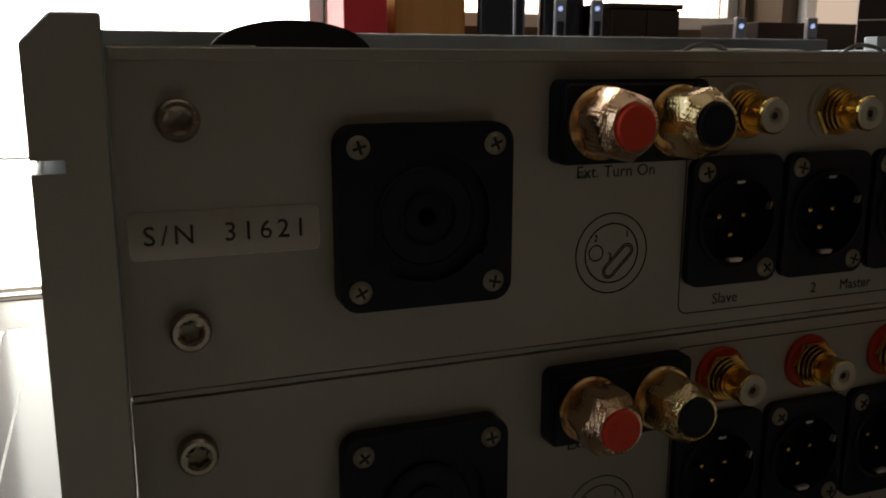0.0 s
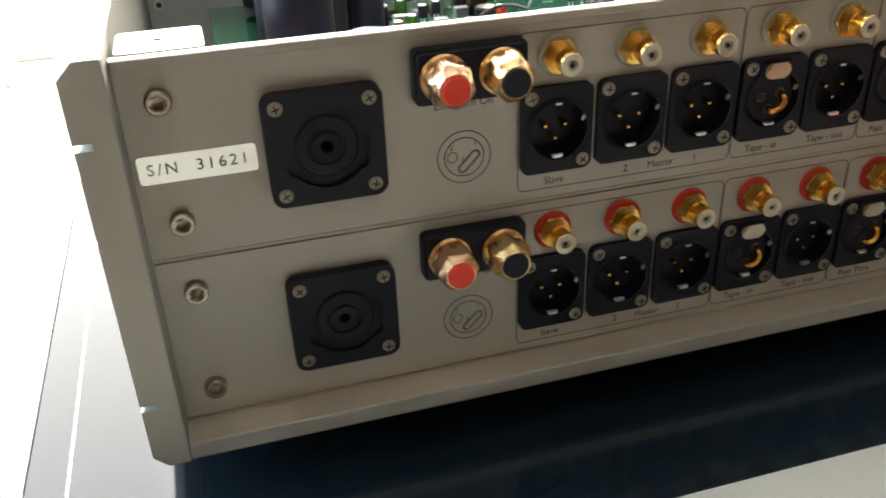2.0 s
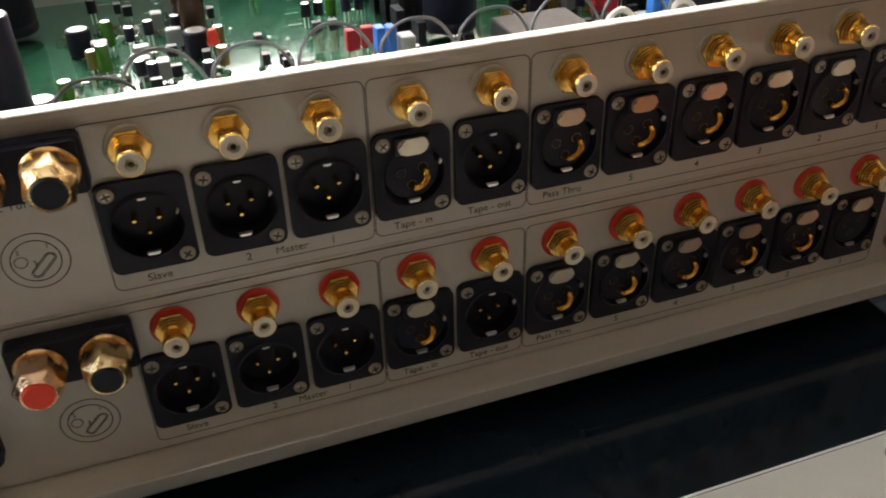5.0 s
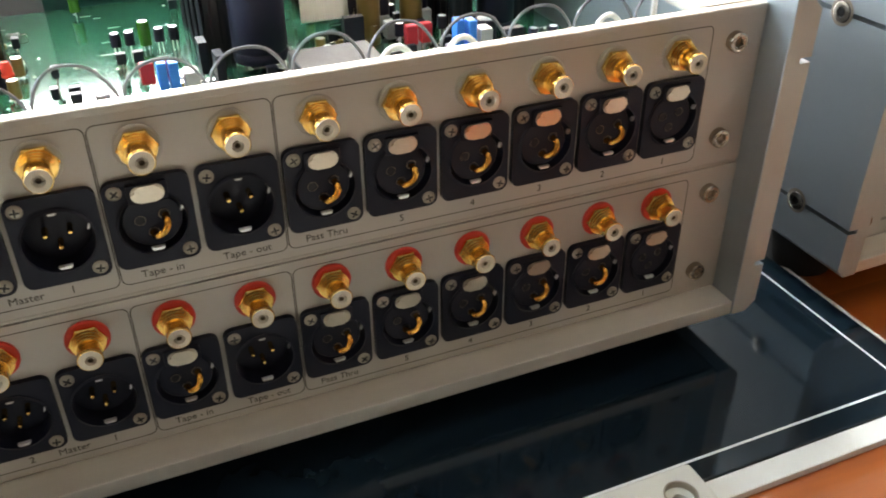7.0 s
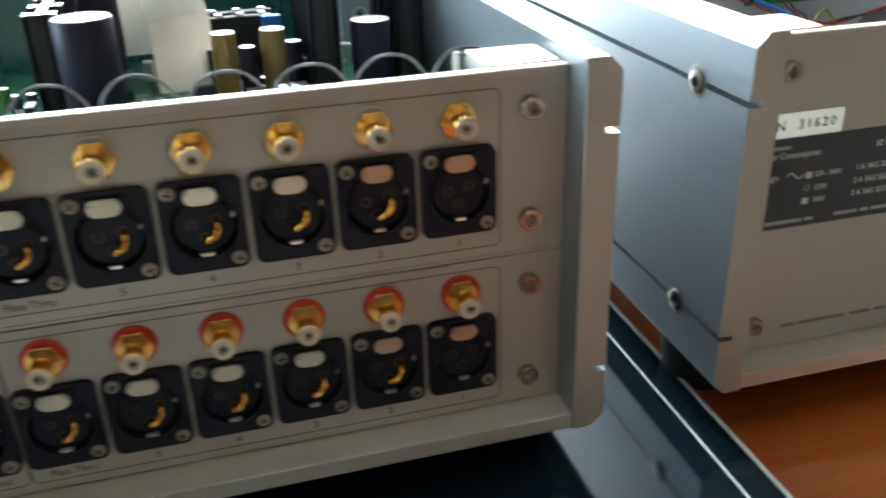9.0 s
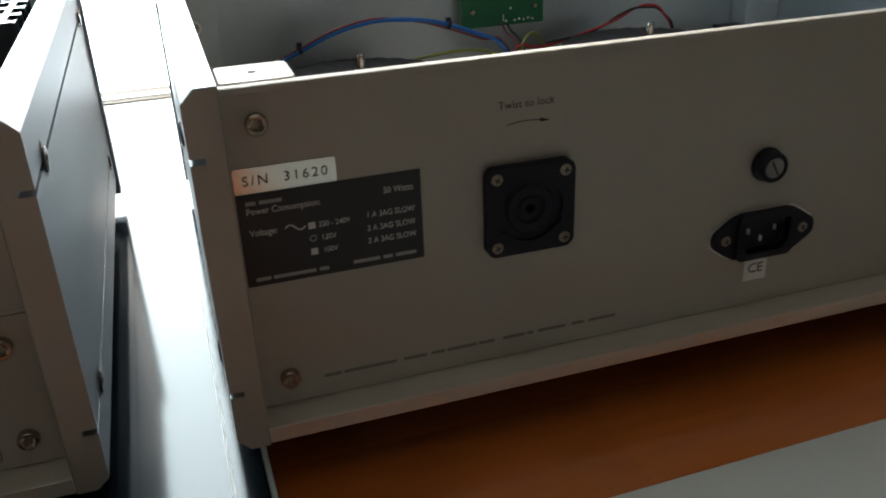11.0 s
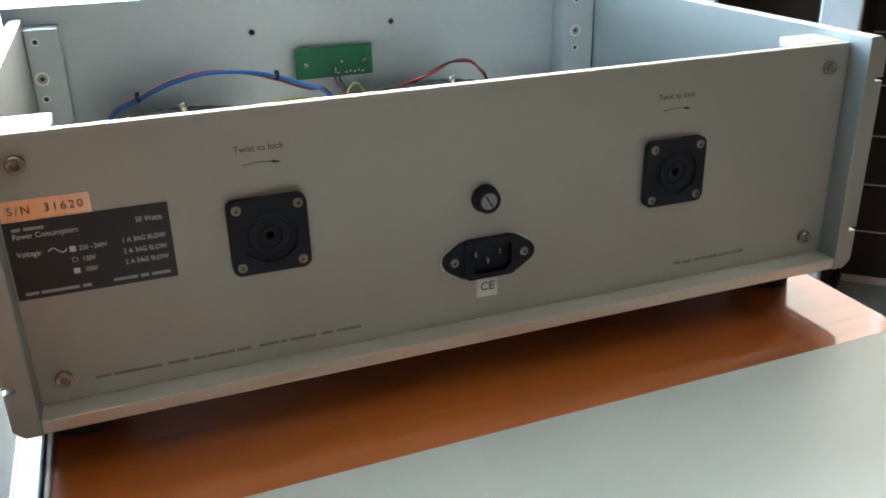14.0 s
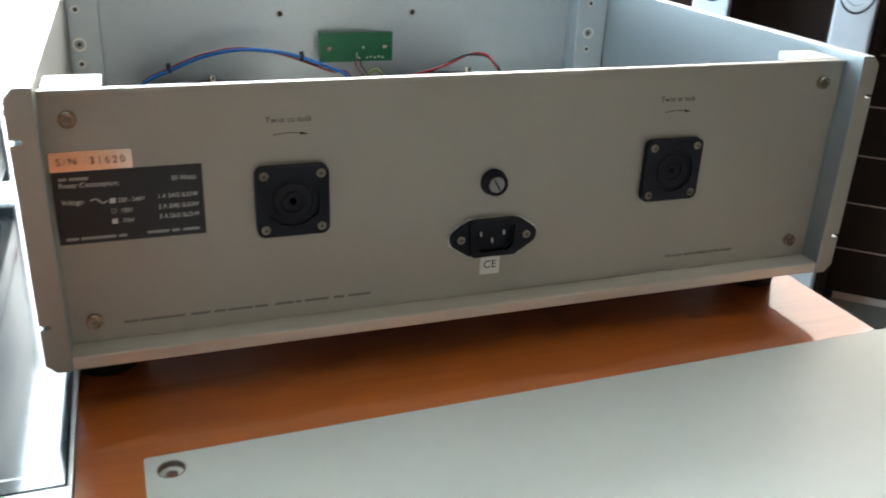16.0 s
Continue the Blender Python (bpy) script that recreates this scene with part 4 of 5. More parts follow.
bmesh.ops.bevel(bm, geom=[e for e in bm.edges if abs(e.verts[0].co.y - e.verts[1].co.y) < 1e-5], offset=0.0015, segments=2, affect="EDGES")
part("cable_band", data_of("cable_band", bm, RUBBER, smooth=True), preamp, label="black padded band arching over the capacitors")

# small components
LEG = STEEL


def legs(bm, xs, z, mat):
    for x in xs:
        box(bm, x - 0.0003, x + 0.0003, -0.0003, 0.0003, 0, z, mat=mat)


def small_can(name, r, h, sleeve, lift):
    bm = bmesh.new()
    lathe(bm, [(0, lift), (r, lift), (r, lift + h * 0.94), (r * 0.9, lift + h), (r * 0.78, lift + h), (0, lift + h - 0.0002)], None, 14, [0, 0, 0, 0, 1])
    legs(bm, (-r * 0.4, r * 0.4), lift, 1)
    return data_of(name, bm, sleeve, CAN_TOP, smooth=True)


def small_box(name, w, d, h, mat, lift):
    bm = bmesh.new()
    box(bm, -w / 2, w / 2, -d / 2, d / 2, lift, lift + h, bevel=0.0004, segs=1)
    legs(bm, (-w * 0.3, w * 0.3), lift, 1)
    return data_of(name, bm, mat, LEG)


def transistor(name, w, d, h, lift):
    bm = bmesh.new()
    prism(bm, [(-w / 2, lift), (w / 2, lift), (w / 2, lift + h), (-w / 2, lift + h)], -d / 2, d / 2)
    legs(bm, (-w * 0.3, 0, w * 0.3), lift, 1)
    return data_of(name, bm, BLACK, LEG)


def resistor(name, length, r, mat):
    bm = bmesh.new()
    m = pose(0, 0, r + 0.001, 0, 90, 0)
    lathe(bm, [(0, -length / 2), (r, -length / 2), (r * 1.15, -length * 0.36), (r * 0.9, -length * 0.28), (r * 0.9, length * 0.28), (r * 1.15, length * 0.36), (r, length / 2), (0, length / 2)], m, 10)
    tube(bm, [(-length / 2 - 0.003, 0, 0), (-length / 2 - 0.003, 0, r + 0.001), (length / 2 + 0.003, 0, r + 0.001), (length / 2 + 0.003, 0, 0)], 0.0003, 5, 1, 2)
    return data_of(name, bm, mat, LEG, smooth=True)


GREEN_CAN = small_can("green_capacitor", 0.0030, 0.0120, SLEEVE_GREEN, 0.003)
BLACK_CAN = small_can("black_capacitor", 0.0025, 0.0066, SLEEVE, 0.006)
SHORT_CAN = small_can("short_capacitor", 0.0058, 0.0120, SLEEVE, 0.001)
GOLD_CAN = small_can("gold_can", 0.0026, 0.0085, SLEEVE_GOLD, 0.002)
GREY_CAP = small_box("grey_capacitor", 0.0072, 0.0055, 0.0085, GREY_BOX, 0.002)
WHITE_CAP = small_box("pale_capacitor", 0.0085, 0.0055, 0.009, WHITE_PAINT, 0.001)
BLUE_CAP = small_box("blue_trimmer", 0.0038, 0.0062, 0.0190, BLUE_BOX, 0.0104)
TALL_GREY = small_box("tall_grey_capacitor", 0.0060, 0.0075, 0.0130, GREY_BOX, 0.0120)
RED_CAP = small_box("red_capacitor", 0.0058, 0.0045, 0.0095, RED_BOX, 0.0085)
TO92 = transistor("transistor", 0.0046, 0.0034, 0.0050, 0.006)
TO220 = transistor("power_transistor", 0.0100, 0.0040, 0.0150, 0.004)
RES_BLUE = resistor("resistor", 0.0064, 0.0013, GREY_BOX)
RES_TAN = resistor("resistor", 0.0064, 0.0013, SLEEVE_GOLD)
bm = bmesh.new()
lathe(bm, [(0, 0.007), (0.0029, 0.007), (0.0029, 0.008), (0.0025, 0.0082), (0.0025, 0.0118), (0.0016, 0.0138), (0, 0.0142)], None, 16)
legs(bm, (-0.0012, 0.0012), 0.007, 1)
LED = data_of("red_led", bm, RED, LEG, smooth=True)

PLACED = [(GREEN_CAN, 0.1400, 0.196), (GREEN_CAN, 0.1372, 0.163), (GREEN_CAN, 0.1220, 0.1246), (GREEN_CAN, 0.2495, 0.197), (GREEN_CAN, 0.1620, 0.098), (GREEN_CAN, 0.2200, 0.268),
          (SHORT_CAN, 0.1130, 0.114), (SHORT_CAN, 0.1918, 0.100), (SHORT_CAN, 0.1790, 0.172), (SHORT_CAN, 0.1270, 0.196), (BLACK_CAN, 0.1520, 0.143), (BLACK_CAN, 0.1570, 0.138),
          (BLACK_CAN, 0.1500, 0.190), (BLACK_CAN, 0.1590, 0.196), (GREY_CAP, 0.1700, 0.186), (GREY_CAP, 0.1540, 0.168), (GREY_CAP, 0.1690, 0.115), (GREY_CAP, 0.1360, 0.182),
          (GREY_CAP, 0.1640, 0.215), (LED, 0.1862, 0.167), (RED_CAP, 0.2434, 0.129), (RED_CAP, 0.2506, 0.130), (BLUE_CAP, 0.2470, 0.0955), (BLUE_CAP, 0.2514, 0.0945), (TALL_GREY, 0.2580, 0.094), (WHITE_CAP, 0.2570, 0.132),
          (GREY_CAP, 0.2430, 0.110), (WHITE_CAP, 0.2400, 0.099), (GOLD_CAN, 0.2550, 0.120), (GOLD_CAN, 0.2810, 0.102), (GOLD_CAN, 0.2880, 0.104), (TO220, 0.2700, 0.146),
          (TO220, 0.2740, 0.126), (TO92, 0.2050, 0.134), (TO92, 0.2130, 0.132), (TO92, 0.2060, 0.160), (BLACK_CAN, 0.2352, 0.191), (BLACK_CAN, 0.2418, 0.191), (BLACK_CAN, 0.2560, 0.191),
          (BLACK_CAN, 0.2630, 0.191), (TO92, 0.2352, 0.166), (TO92, 0.2430, 0.166), (RED_CAP, 0.3662, 0.129), (RED_CAP, 0.3740, 0.130), (BLUE_CAP, 0.3766, 0.0966), (BLUE_CAP, 0.3815, 0.094),
          (TALL_GREY, 0.3880, 0.094), (GREY_CAP, 0.3830, 0.116), (WHITE_CAP, 0.3560, 0.108), (WHITE_CAP, 0.3720, 0.110), (GOLD_CAN, 0.3980, 0.110), (GOLD_CAN, 0.4180, 0.106),
          (TO220, 0.4080, 0.104), (BLACK_CAN, 0.3680, 0.150), (BLACK_CAN, 0.3920, 0.152), (GREY_CAP, 0.3670, 0.172), (WHITE_CAP, 0.3900, 0.174), (SHORT_CAN, 0.4100, 0.138),
          (TO220, 0.3440, 0.150), (BLACK_CAN, 0.3480, 0.178), (WHITE_CAP, 0.3640, 0.186), (BLACK_CAN, 0.3740, 0.180), (TO220, 0.3950, 0.186)]
NAMES = {GREEN_CAN.name: ("capacitor", "small green-sleeved capacitor"), BLACK_CAN.name: ("capacitor", "small black capacitor"), SHORT_CAN.name: ("capacitor", "squat dark capacitor"),
         GOLD_CAN.name: ("capacitor", "small gold-sleeved capacitor"), GREY_CAP.name: ("film_capacitor", "grey box capacitor"), WHITE_CAP.name: ("film_capacitor", "pale box capacitor"),
         BLUE_CAP.name: ("trimmer", "bright blue trimmer"), TALL_GREY.name: ("film_capacitor", "tall grey box capacitor"), RED_CAP.name: ("film_capacitor", "red box capacitor"), TO92.name: ("transistor", ""), TO220.name: ("power_transistor", ""),
         RES_BLUE.name: ("resistor", ""), RES_TAN.name: ("resistor", ""), LED.name: ("indicator_light", "small red indicator light")}
rng = random.Random(11)
taken = [(0.0712, 0.078), (0.069, 0.107), (0.104, 0.104), (0.2975, 0.15), (0.426, 0.16), (0.088, 0.128), (0.280, 0.170), (0.280, 0.196), (0.280, 0.22), (0.403, 0.165), (0.403, 0.19), (0.403, 0.215), (0.448, 0.18), (0.448, 0.205), (0.448, 0.23), (0.318, 0.09), (0.33, 0.184), (0.293, 0.24)]
for d, x, y in PLACED:
    nm, lb = NAMES[d.name]
    part(nm, d, board, pose(x, y, BOARD, 0, 0, 0 if d in (BLUE_CAP, TALL_GREY, RED_CAP) else rng.choice((0, 0, 90))), lb)
small = [(x, y) for _, x, y in PLACED]
for _ in range(900):
    x, y = rng.uniform(0.118, 0.452), rng.uniform(0.075, 0.270)
    if (0.195 < x < 0.268 and (y > 0.14 or rng.random() < 0.6)) or y > 0.25:
        continue
    if any(math.hypot(x - a, y - b) < 0.023 for a, b in taken) or any(math.hypot(x - a, y - b) < 0.0078 for a, b in small):
        continue
    d = rng.choice((TO92, TO92, BLACK_CAN, RES_BLUE, RES_TAN, RES_BLUE, RES_TAN, GREY_CAP, RES_BLUE, GOLD_CAN))
    small.append((x, y))
    nm, lb = NAMES[d.name]
    part(nm, d, board, pose(x, y, BOARD, 0, 0, rng.choice((0, 90, 0))), lb)
    if len(small) > 190:
        break

pads = bmesh.new()
for _ in range(150):
    x, y = rng.uniform(0.12, 0.45), rng.uniform(0.07, 0.275)
    if rng.random() < 0.55:
        lathe(pads, [(0.0009, 0.0), (0.0008, 0.0003), (0.0003, 0.0005), (0, 0.0005)], pose(x, y, BOARD + 0.00002), 8)
    else:
        w = rng.uniform(0.0015, 0.004)
        box(pads, x - w, x + w, y - 0.0002, y + 0.0002, BOARD + 0.00002, BOARD + 0.00012)
tagged(part("solder_pads", data_of("solder_pads", pads, SILVER), board), "bright solder pads and white legend marks", kind="stuff")

# wiring behind the sockets
for k in range(11):
    x, nx = XS[k], (XS[k + 1] if k < 10 else XS[k] + 0.012)
    if k == 0:
        pts = [(x + 0.006, 0.030, 0.135), (x + 0.004, 0.030, 0.1455), (x - 0.006, 0.030, 0.150), (x - 0.016, 0.030, 0.1475), (x - 0.024, 0.032, 0.136)]
        part("coax_lead", tube_data("coax_lead", pts, 0.0006, WIRE_BLACK, 8), preamp, label="thin black lead")
    wob = random.Random(k).uniform(-1, 1)
    pts = [(x + 0.001, 0.026, 0.128), (x + 0.0005, 0.030, 0.144), (x + 0.0035, 0.030, 0.1512 + 0.001 * wob), (x + 0.010, 0.031, 0.1548 + 0.0016 * wob), (x + 0.0185, 0.030, 0.1543 + 0.001 * wob), (nx - 0.0035, 0.030, 0.1488), (nx - 0.0005, 0.029, 0.1415), (nx, 0.028, 0.128)]
    if k == 10:
        pts = pts[:4] + [(x + 0.018, 0.030, 0.1542), (nx - 0.003, 0.030, 0.1525)]
    lead = part("coax_lead", tube_data("coax_lead", pts, 0.0006, WIRE_GREY, 8), preamp, label="thin grey coaxial lead arching behind the panel")
    end = [(nx - 0.0012, 0.0295, 0.1445), (nx - 0.0002, 0.0285, 0.1375)] if k < 10 else [(nx - 0.003, 0.030, 0.1540), (nx - 0.0028, 0.030, 0.1400)]
    part("heat_shrink", tube_data("heat_shrink", end, 0.0013, WIRE_BLACK if k < 10 else WIRE_WHITE, 10), lead)
for nm, mat, dy, lb in (("power_lead", WIRE_RED, 0.0, "thick red lead"), ("power_lead", WIRE_BLUE, 0.010, "thick blue lead")):
    x = 0.076 + dy * 1.2
    pts = [(x - 0.014, 0.035, 0.126), (x - 0.009, 0.035, 0.137 + dy * 0.1), (x, 0.035, 0.142 + dy * 0.1), (x + 0.009, 0.035, 0.141), (x + 0.016, 0.036, 0.136), (x + 0.020, 0.038, 0.126)]
    if dy:
        pts = [(x + (px - x) * 1.35, py, pz + 0.0012) for px, py, pz in pts]
    part(nm, tube_data(nm, pts, 0.0024, mat, 10), preamp, label=lb)
for x in (0.318, 0.345, 0.410):
    part("white_lead", tube_data("white_lead", [(x, 0.04, 0.132), (x + 0.005, 0.042, 0.1405), (x + 0.012, 0.043, 0.1415), (x + 0.019, 0.042, 0.133)], 0.0012, WIRE_WHITE), preamp, label="white lead")
part("white_lead", tube_data("white_lead", [(0.036, 0.03, 0.128), (0.038, 0.03, 0.1425), (0.045, 0.031, 0.1458), (0.053, 0.031, 0.1430), (0.060, 0.032, 0.130)], 0.0011, WIRE_GREEN), preamp, label="pale green lead")

# ---------------------------------------------------------------- power supply
BX, BZ = 0.5257, 0.0025
supply = thing("power_supply", "open silver aluminium power supply with two transformers on a wooden table", "audio equipment", m=pose(BX, 0, BZ))
SPB = [(0.6468 - BX, 0.0956 - BZ), (0.8723 - BX, 0.0956 - BZ)]
IEC = (0.7604 - BX, 0.0637 - BZ)
holes = [outline_circle(x, z, 0.0148) for x, z in SPB] + [outline_rect(IEC[0] - 0.0135, IEC[0] + 0.0135, IEC[1] - 0.0098, IEC[1] + 0.0098)]
front = chassis(supply, [("rear_panel", holes, 0.0245, 0.1542)], [(x, z) for x in (0.0196, 0.4470) for z in (0.1410, 0.0366)], WOOD_Z - BZ)
for x, z in SPB:
    s = part("power_socket", SPEAKON, supply, pose(x, 0, z), "square black plastic round-key power socket")
    add_screws(s, [(sx * 0.0145, sz * 0.0145) for sx in (-1, 1) for sz in (-1, 1)], 0.0042)
    part("lettering", letters("Twist to lock", 0.0043, INK, "CENTER"), supply, pose(x - 0.0005, -0.00006, z + 0.0408))
    bm = bmesh.new()
    arc = [(0.036 * math.sin(radians(a)) - 0.0005, 0.036 * math.cos(radians(a))) for a in range(-13, 14, 2)]
    strokes(bm, [(u, w - 0.0007) for u, w in arc], 0.0004)
    vs = [bm.verts.new((u, -0.0001, w)) for u, w in ((0.0050, 0.0358), (0.0095, 0.0343), (0.0052, 0.0340))]
    bm.faces.new(vs)
    part("arrow", data_of("arrow", bm, INK), supply, pose(x, 0, z), "printed curved arrow")


def iec_inlet():
    """A mains inlet: bright backing rim, flange with rounded ears, and a proud middle block round the well."""
    bm = bmesh.new()
    half = [(-0.0262, 0.0000), (-0.0260, 0.0020), (-0.0250, 0.0040), (-0.0228, 0.0056), (-0.0190, 0.0082), (-0.0160, 0.0100), (-0.0140, 0.0106), (0.0140, 0.0106), (0.0160, 0.0100), (0.0190, 0.0082), (0.0228, 0.0056), (0.0250, 0.0040), (0.0260, 0.0020), (0.0262, 0.0)]
    out = half + [(-u, -w) for u, w in half[1:-1]]
    hole = [(-0.0120, 0.0072), (0.0120, 0.0072), (0.0120, -0.0040), (0.0085, -0.0082), (-0.0085, -0.0082), (-0.0120, -0.0040)]
    plate(bm, out, [hole], -0.0030, -0.0006)
    plate(bm, [(u * 1.035, w * 1.06) for u, w in out], [hole], -0.0006, 0.0, mat=2)
    plate(bm, outline_rect(-0.0146, 0.0146, -0.0112, 0.0112, 0.003, 4), [hole], -0.0046, 0.012)
    prism(bm, hole, 0.0002, 0.0125, 0)
    return data_of("power_inlet", bm, BLACK, RECESS_SHADE, SILVER)


inlet = part("power_inlet", iec_inlet(), supply, pose(IEC[0], 0, IEC[1]), "black three-blade mains inlet")
add_screws(inlet, [(-0.02, 0), (0.02, 0)], 0.0030)
for px, pz, w, h in ((-0.007, 0.0014, 0.0004, 0.0014), (0.007, 0.0014, 0.0004, 0.0014), (0, -0.0030, 0.0004, 0.0014)):
    bm = bmesh.new()
    box(bm, px - w, px + w, -0.0014, 0.0004, pz - h, pz + h, bevel=0.0003, segs=1)
    part("blade", data_of("blade", bm, SILVER), inlet, label="bright contact blade")
bm = bmesh.new()
lathe(bm, [(0.0076, 0), (0.0076, 0.0011), (0.0067, 0.0015), (0.0067, 0.0058), (0.0063, 0.0064), (0.0052, 0.0064), (0.0049, 0.0055), (0, 0.0055)], OUT, 32)
fuse = part("fuse_holder", data_of("fuse_holder", bm, BLACK, smooth=True), supply, pose(0.7588 - BX, 0, 0.0962 - BZ), "round black fuse holder with a slotted grey cap")
bm = bmesh.new()
lathe(bm, [(0.0045, 0.0055), (0.0045, 0.0061), (0.0042, 0.0064), (0, 0.0064)], OUT, 24)
# black bar painted as the shade in the cap's slot
fs = box(bm, -0.0038, 0.0038, -0.00648, -0.0061, -0.00045, 0.00045, mat=1)
bmesh.ops.transform(bm, matrix=pose(0, 0, 0, 0, 60, 0), verts=list({v for f in fs for v in f.verts}))
part("fuse_cap", data_of("fuse_cap", bm, GREY_BOX, RECESS_SHADE, smooth=True), fuse)
bm = bmesh.new()
prism(bm, outline_rect(-0.0060, 0.0060, -0.0062, 0.0062), -0.0003, 0)
ce = part("approval_sticker", data_of("approval_sticker", bm, STICKER), supply, pose(0.7600 - BX, 0, 0.0456 - BZ), "small white sticker below the inlet")
part("lettering", letters("CE", 0.0068, INK, "CENTER"), ce, pose(0, -0.00035, -0.0022))

bm = bmesh.new()
prism(bm, outline_rect(-0.0342, 0.0342, -0.0184, 0.0184), -0.0004, 0)
rating = part("rating_label", data_of("rating_label", bm, NAVY), supply, pose(0.5688 - BX, 0, 0.0997 - BZ), "dark rating label with white print")
for txt, x, z, al, sz in (("Power Consumption:", -0.0312, 0.0104, "LEFT", 0.0036), ("50 Watts", 0.0312, 0.0108, "RIGHT", 0.0036), ("Voltage:", -0.0310, 0.0020, "LEFT", 0.0036),
                          ("220 - 240V", -0.0058, 0.0016, "LEFT", 0.0031), ("120V", -0.0052, -0.0038, "LEFT", 0.0031), ("100V", -0.0050, -0.0090, "LEFT", 0.0031),
                          ("1 A 3AG SLOW", 0.0314, 0.0020, "RIGHT", 0.0033), ("2 A 3AG SLOW", 0.0314, -0.0034, "RIGHT", 0.0033), ("2 A 3AG SLOW", 0.0314, -0.0086, "RIGHT", 0.0033)):
    part("lettering", letters(txt, sz, INK_WHITE, al, squeeze=0.86), rating, pose(x, -0.00046, z))
add_bars(rating, [(-0.0310, -0.0275, 0.0140), (-0.0262, -0.0180, 0.0140), (-0.0310, -0.0255, -0.0164), (-0.0245, -0.0085, -0.0164), (-0.0072, -0.0035, -0.0164), (0.0060, 0.0165, -0.0160), (0.0178, 0.0215, -0.0160), (0.0228, 0.0310, -0.0160)],
         0.0014, INK_PALE, -0.0004)
bm = bmesh.new()
strokes(bm, [(-0.0182 + 0.0076 * i / 16, 0.0030 + 0.0012 * math.sin(2 * math.pi * i / 16)) for i in range(17)], 0.0005, y=-0.0005)
for z in (0.0026, -0.0080):
    box(bm, -0.0096, -0.0070, -0.0005, -0.0004, z - 0.0013, z + 0.0013)
strokes(bm, outline_circle(-0.0083, -0.0026, 0.0012, 14), 0.0002, y=-0.0005, closed=True)
part("voltage_marks", data_of("voltage_marks", bm, INK_WHITE), rating)
bm = bmesh.new()
prism(bm, outline_rect(-0.0184, 0.0184, -0.0047, 0.0047, 0.0010, 3), -0.0007, 0)
sn2 = part("serial_label", data_of("serial_label", bm, LABEL), supply, pose(0.5530 - BX, 0, 0.1232 - BZ), "glossy silvery printed serial label")
part("lettering", letters("S/N  31620", 0.0052, INK, "CENTER", 1.3), sn2, pose(0.0, -0.00075, -0.0018))
words = [(0.559, 0.566), (0.567, 0.589), (0.592, 0.602), (0.604, 0.610), (0.611, 0.624), (0.625, 0.632), (0.636, 0.646), (0.647, 0.650), (0.652, 0.665), (0.668, 0.674), (0.676, 0.689)]
add_bars(supply, [(p - BX, q - BX, 0.0354 - BZ) for p, q in words], 0.0014, INK_GREY)
part("lettering", letters("No user serviceable parts inside", 0.0036, INK, "LEFT", squeeze=1.06), supply, pose(0.8790 - BX, -0.00006, 0.0362 - BZ))

# inside the power supply: two toroidal transformers, a small indicator board and its leads


def toroid_data():
    bm = bmesh.new()
    prof = [(0.014, 0), (0.056, 0), (0.062, 0.006), (0.063, 0.04), (0.062, 0.072), (0.057, 0.080), (0.045, 0.0835), (0.022, 0.0838), (0.014, 0.078), (0.014, 0)]
    rings = lathe(bm, prof, None, 64)
    for k, ring in enumerate(rings):
        for i, v in enumerate(ring):
            v.co.z += 0.0006 * math.sin(i * 2.4 + k)
    return data_of("transformer", bm, WRAP, smooth=True)


TOROID = toroid_data()
TOROID.transform(Matrix.Diagonal((1, 1, 0.89, 1)))
for x, y in ((0.103, 0.205), (0.295, 0.205)):
    tr = part("transformer", TOROID, supply, pose(x, y, 0.0242), "black toroidal transformer with a central bolt")
    bm = bmesh.new()
    lathe(bm, [(0.022, 0.0750), (0.024, 0.0758), (0.0044, 0.0762), (0.0042, 0.0780), (0.0024, 0.0782), (0.0024, 0.0864), (0.0020, 0.0870), (0, 0.0870)], None, 20, [1, 1, 0, 0, 0, 0, 0])
    part("bolt", data_of("bolt", bm, STEEL, WRAP, smooth=True), tr, label="steel mounting bolt")
bm = bmesh.new()
box(bm, 0.1985, 0.2615, 0.298, 0.2998, 0.0985, 0.1225, bevel=0.0002)
ib = part("indicator_board", data_of("indicator_board", bm, PCB_MATT), supply, label="small green circuit board on the inside of the front")
for x, z in ((0.2068, 0.1100), (0.2545, 0.1108)):
    part("board_screw", HEX, ib, pose(x, 0.298, z) @ Matrix.Diagonal((0.5, 0.5, 0.5, 1)))
bm = bmesh.new()
for i in range(7):
    lathe(bm, [(0.0009, 0), (0.0007, 0.0008), (0, 0.0011)], pose(0.2325 + 0.0034 * i, 0.298, 0.1015 + 0.0008 * (i % 2) + (0.008 if i == 1 else 0)) @ OUT, 8)
box(bm, 0.2300, 0.2306, 0.2972, 0.298, 0.1015, 0.106)
part("solder_joints", data_of("solder_joints", bm, SILVER), ib)
for nm, mat, d, r in (("mains_lead", WIRE_MAROON, 0.0024, 0.0010), ("mains_lead", WIRE_BLUE, 0.0, 0.0015)):
    pts = [(0.046, 0.26, 0.075 + d), (0.058, 0.26, 0.0955 + d * 0.6), (0.077, 0.26, 0.1045 + d * 0.6), (0.100, 0.26, 0.1135 + d * 0.8), (0.127, 0.26, 0.1185 + d * 0.5), (0.155, 0.26, 0.1165 - d * 0.3), (0.176, 0.26, 0.1115 - d), (0.200, 0.26, 0.102 - d), (0.213, 0.26, 0.0955 + d), (0.226, 0.26, 0.075 + d)]
    part(nm, tube_data(nm, pts, r, mat, 10), supply, label="bundled mains lead arching over the transformer")
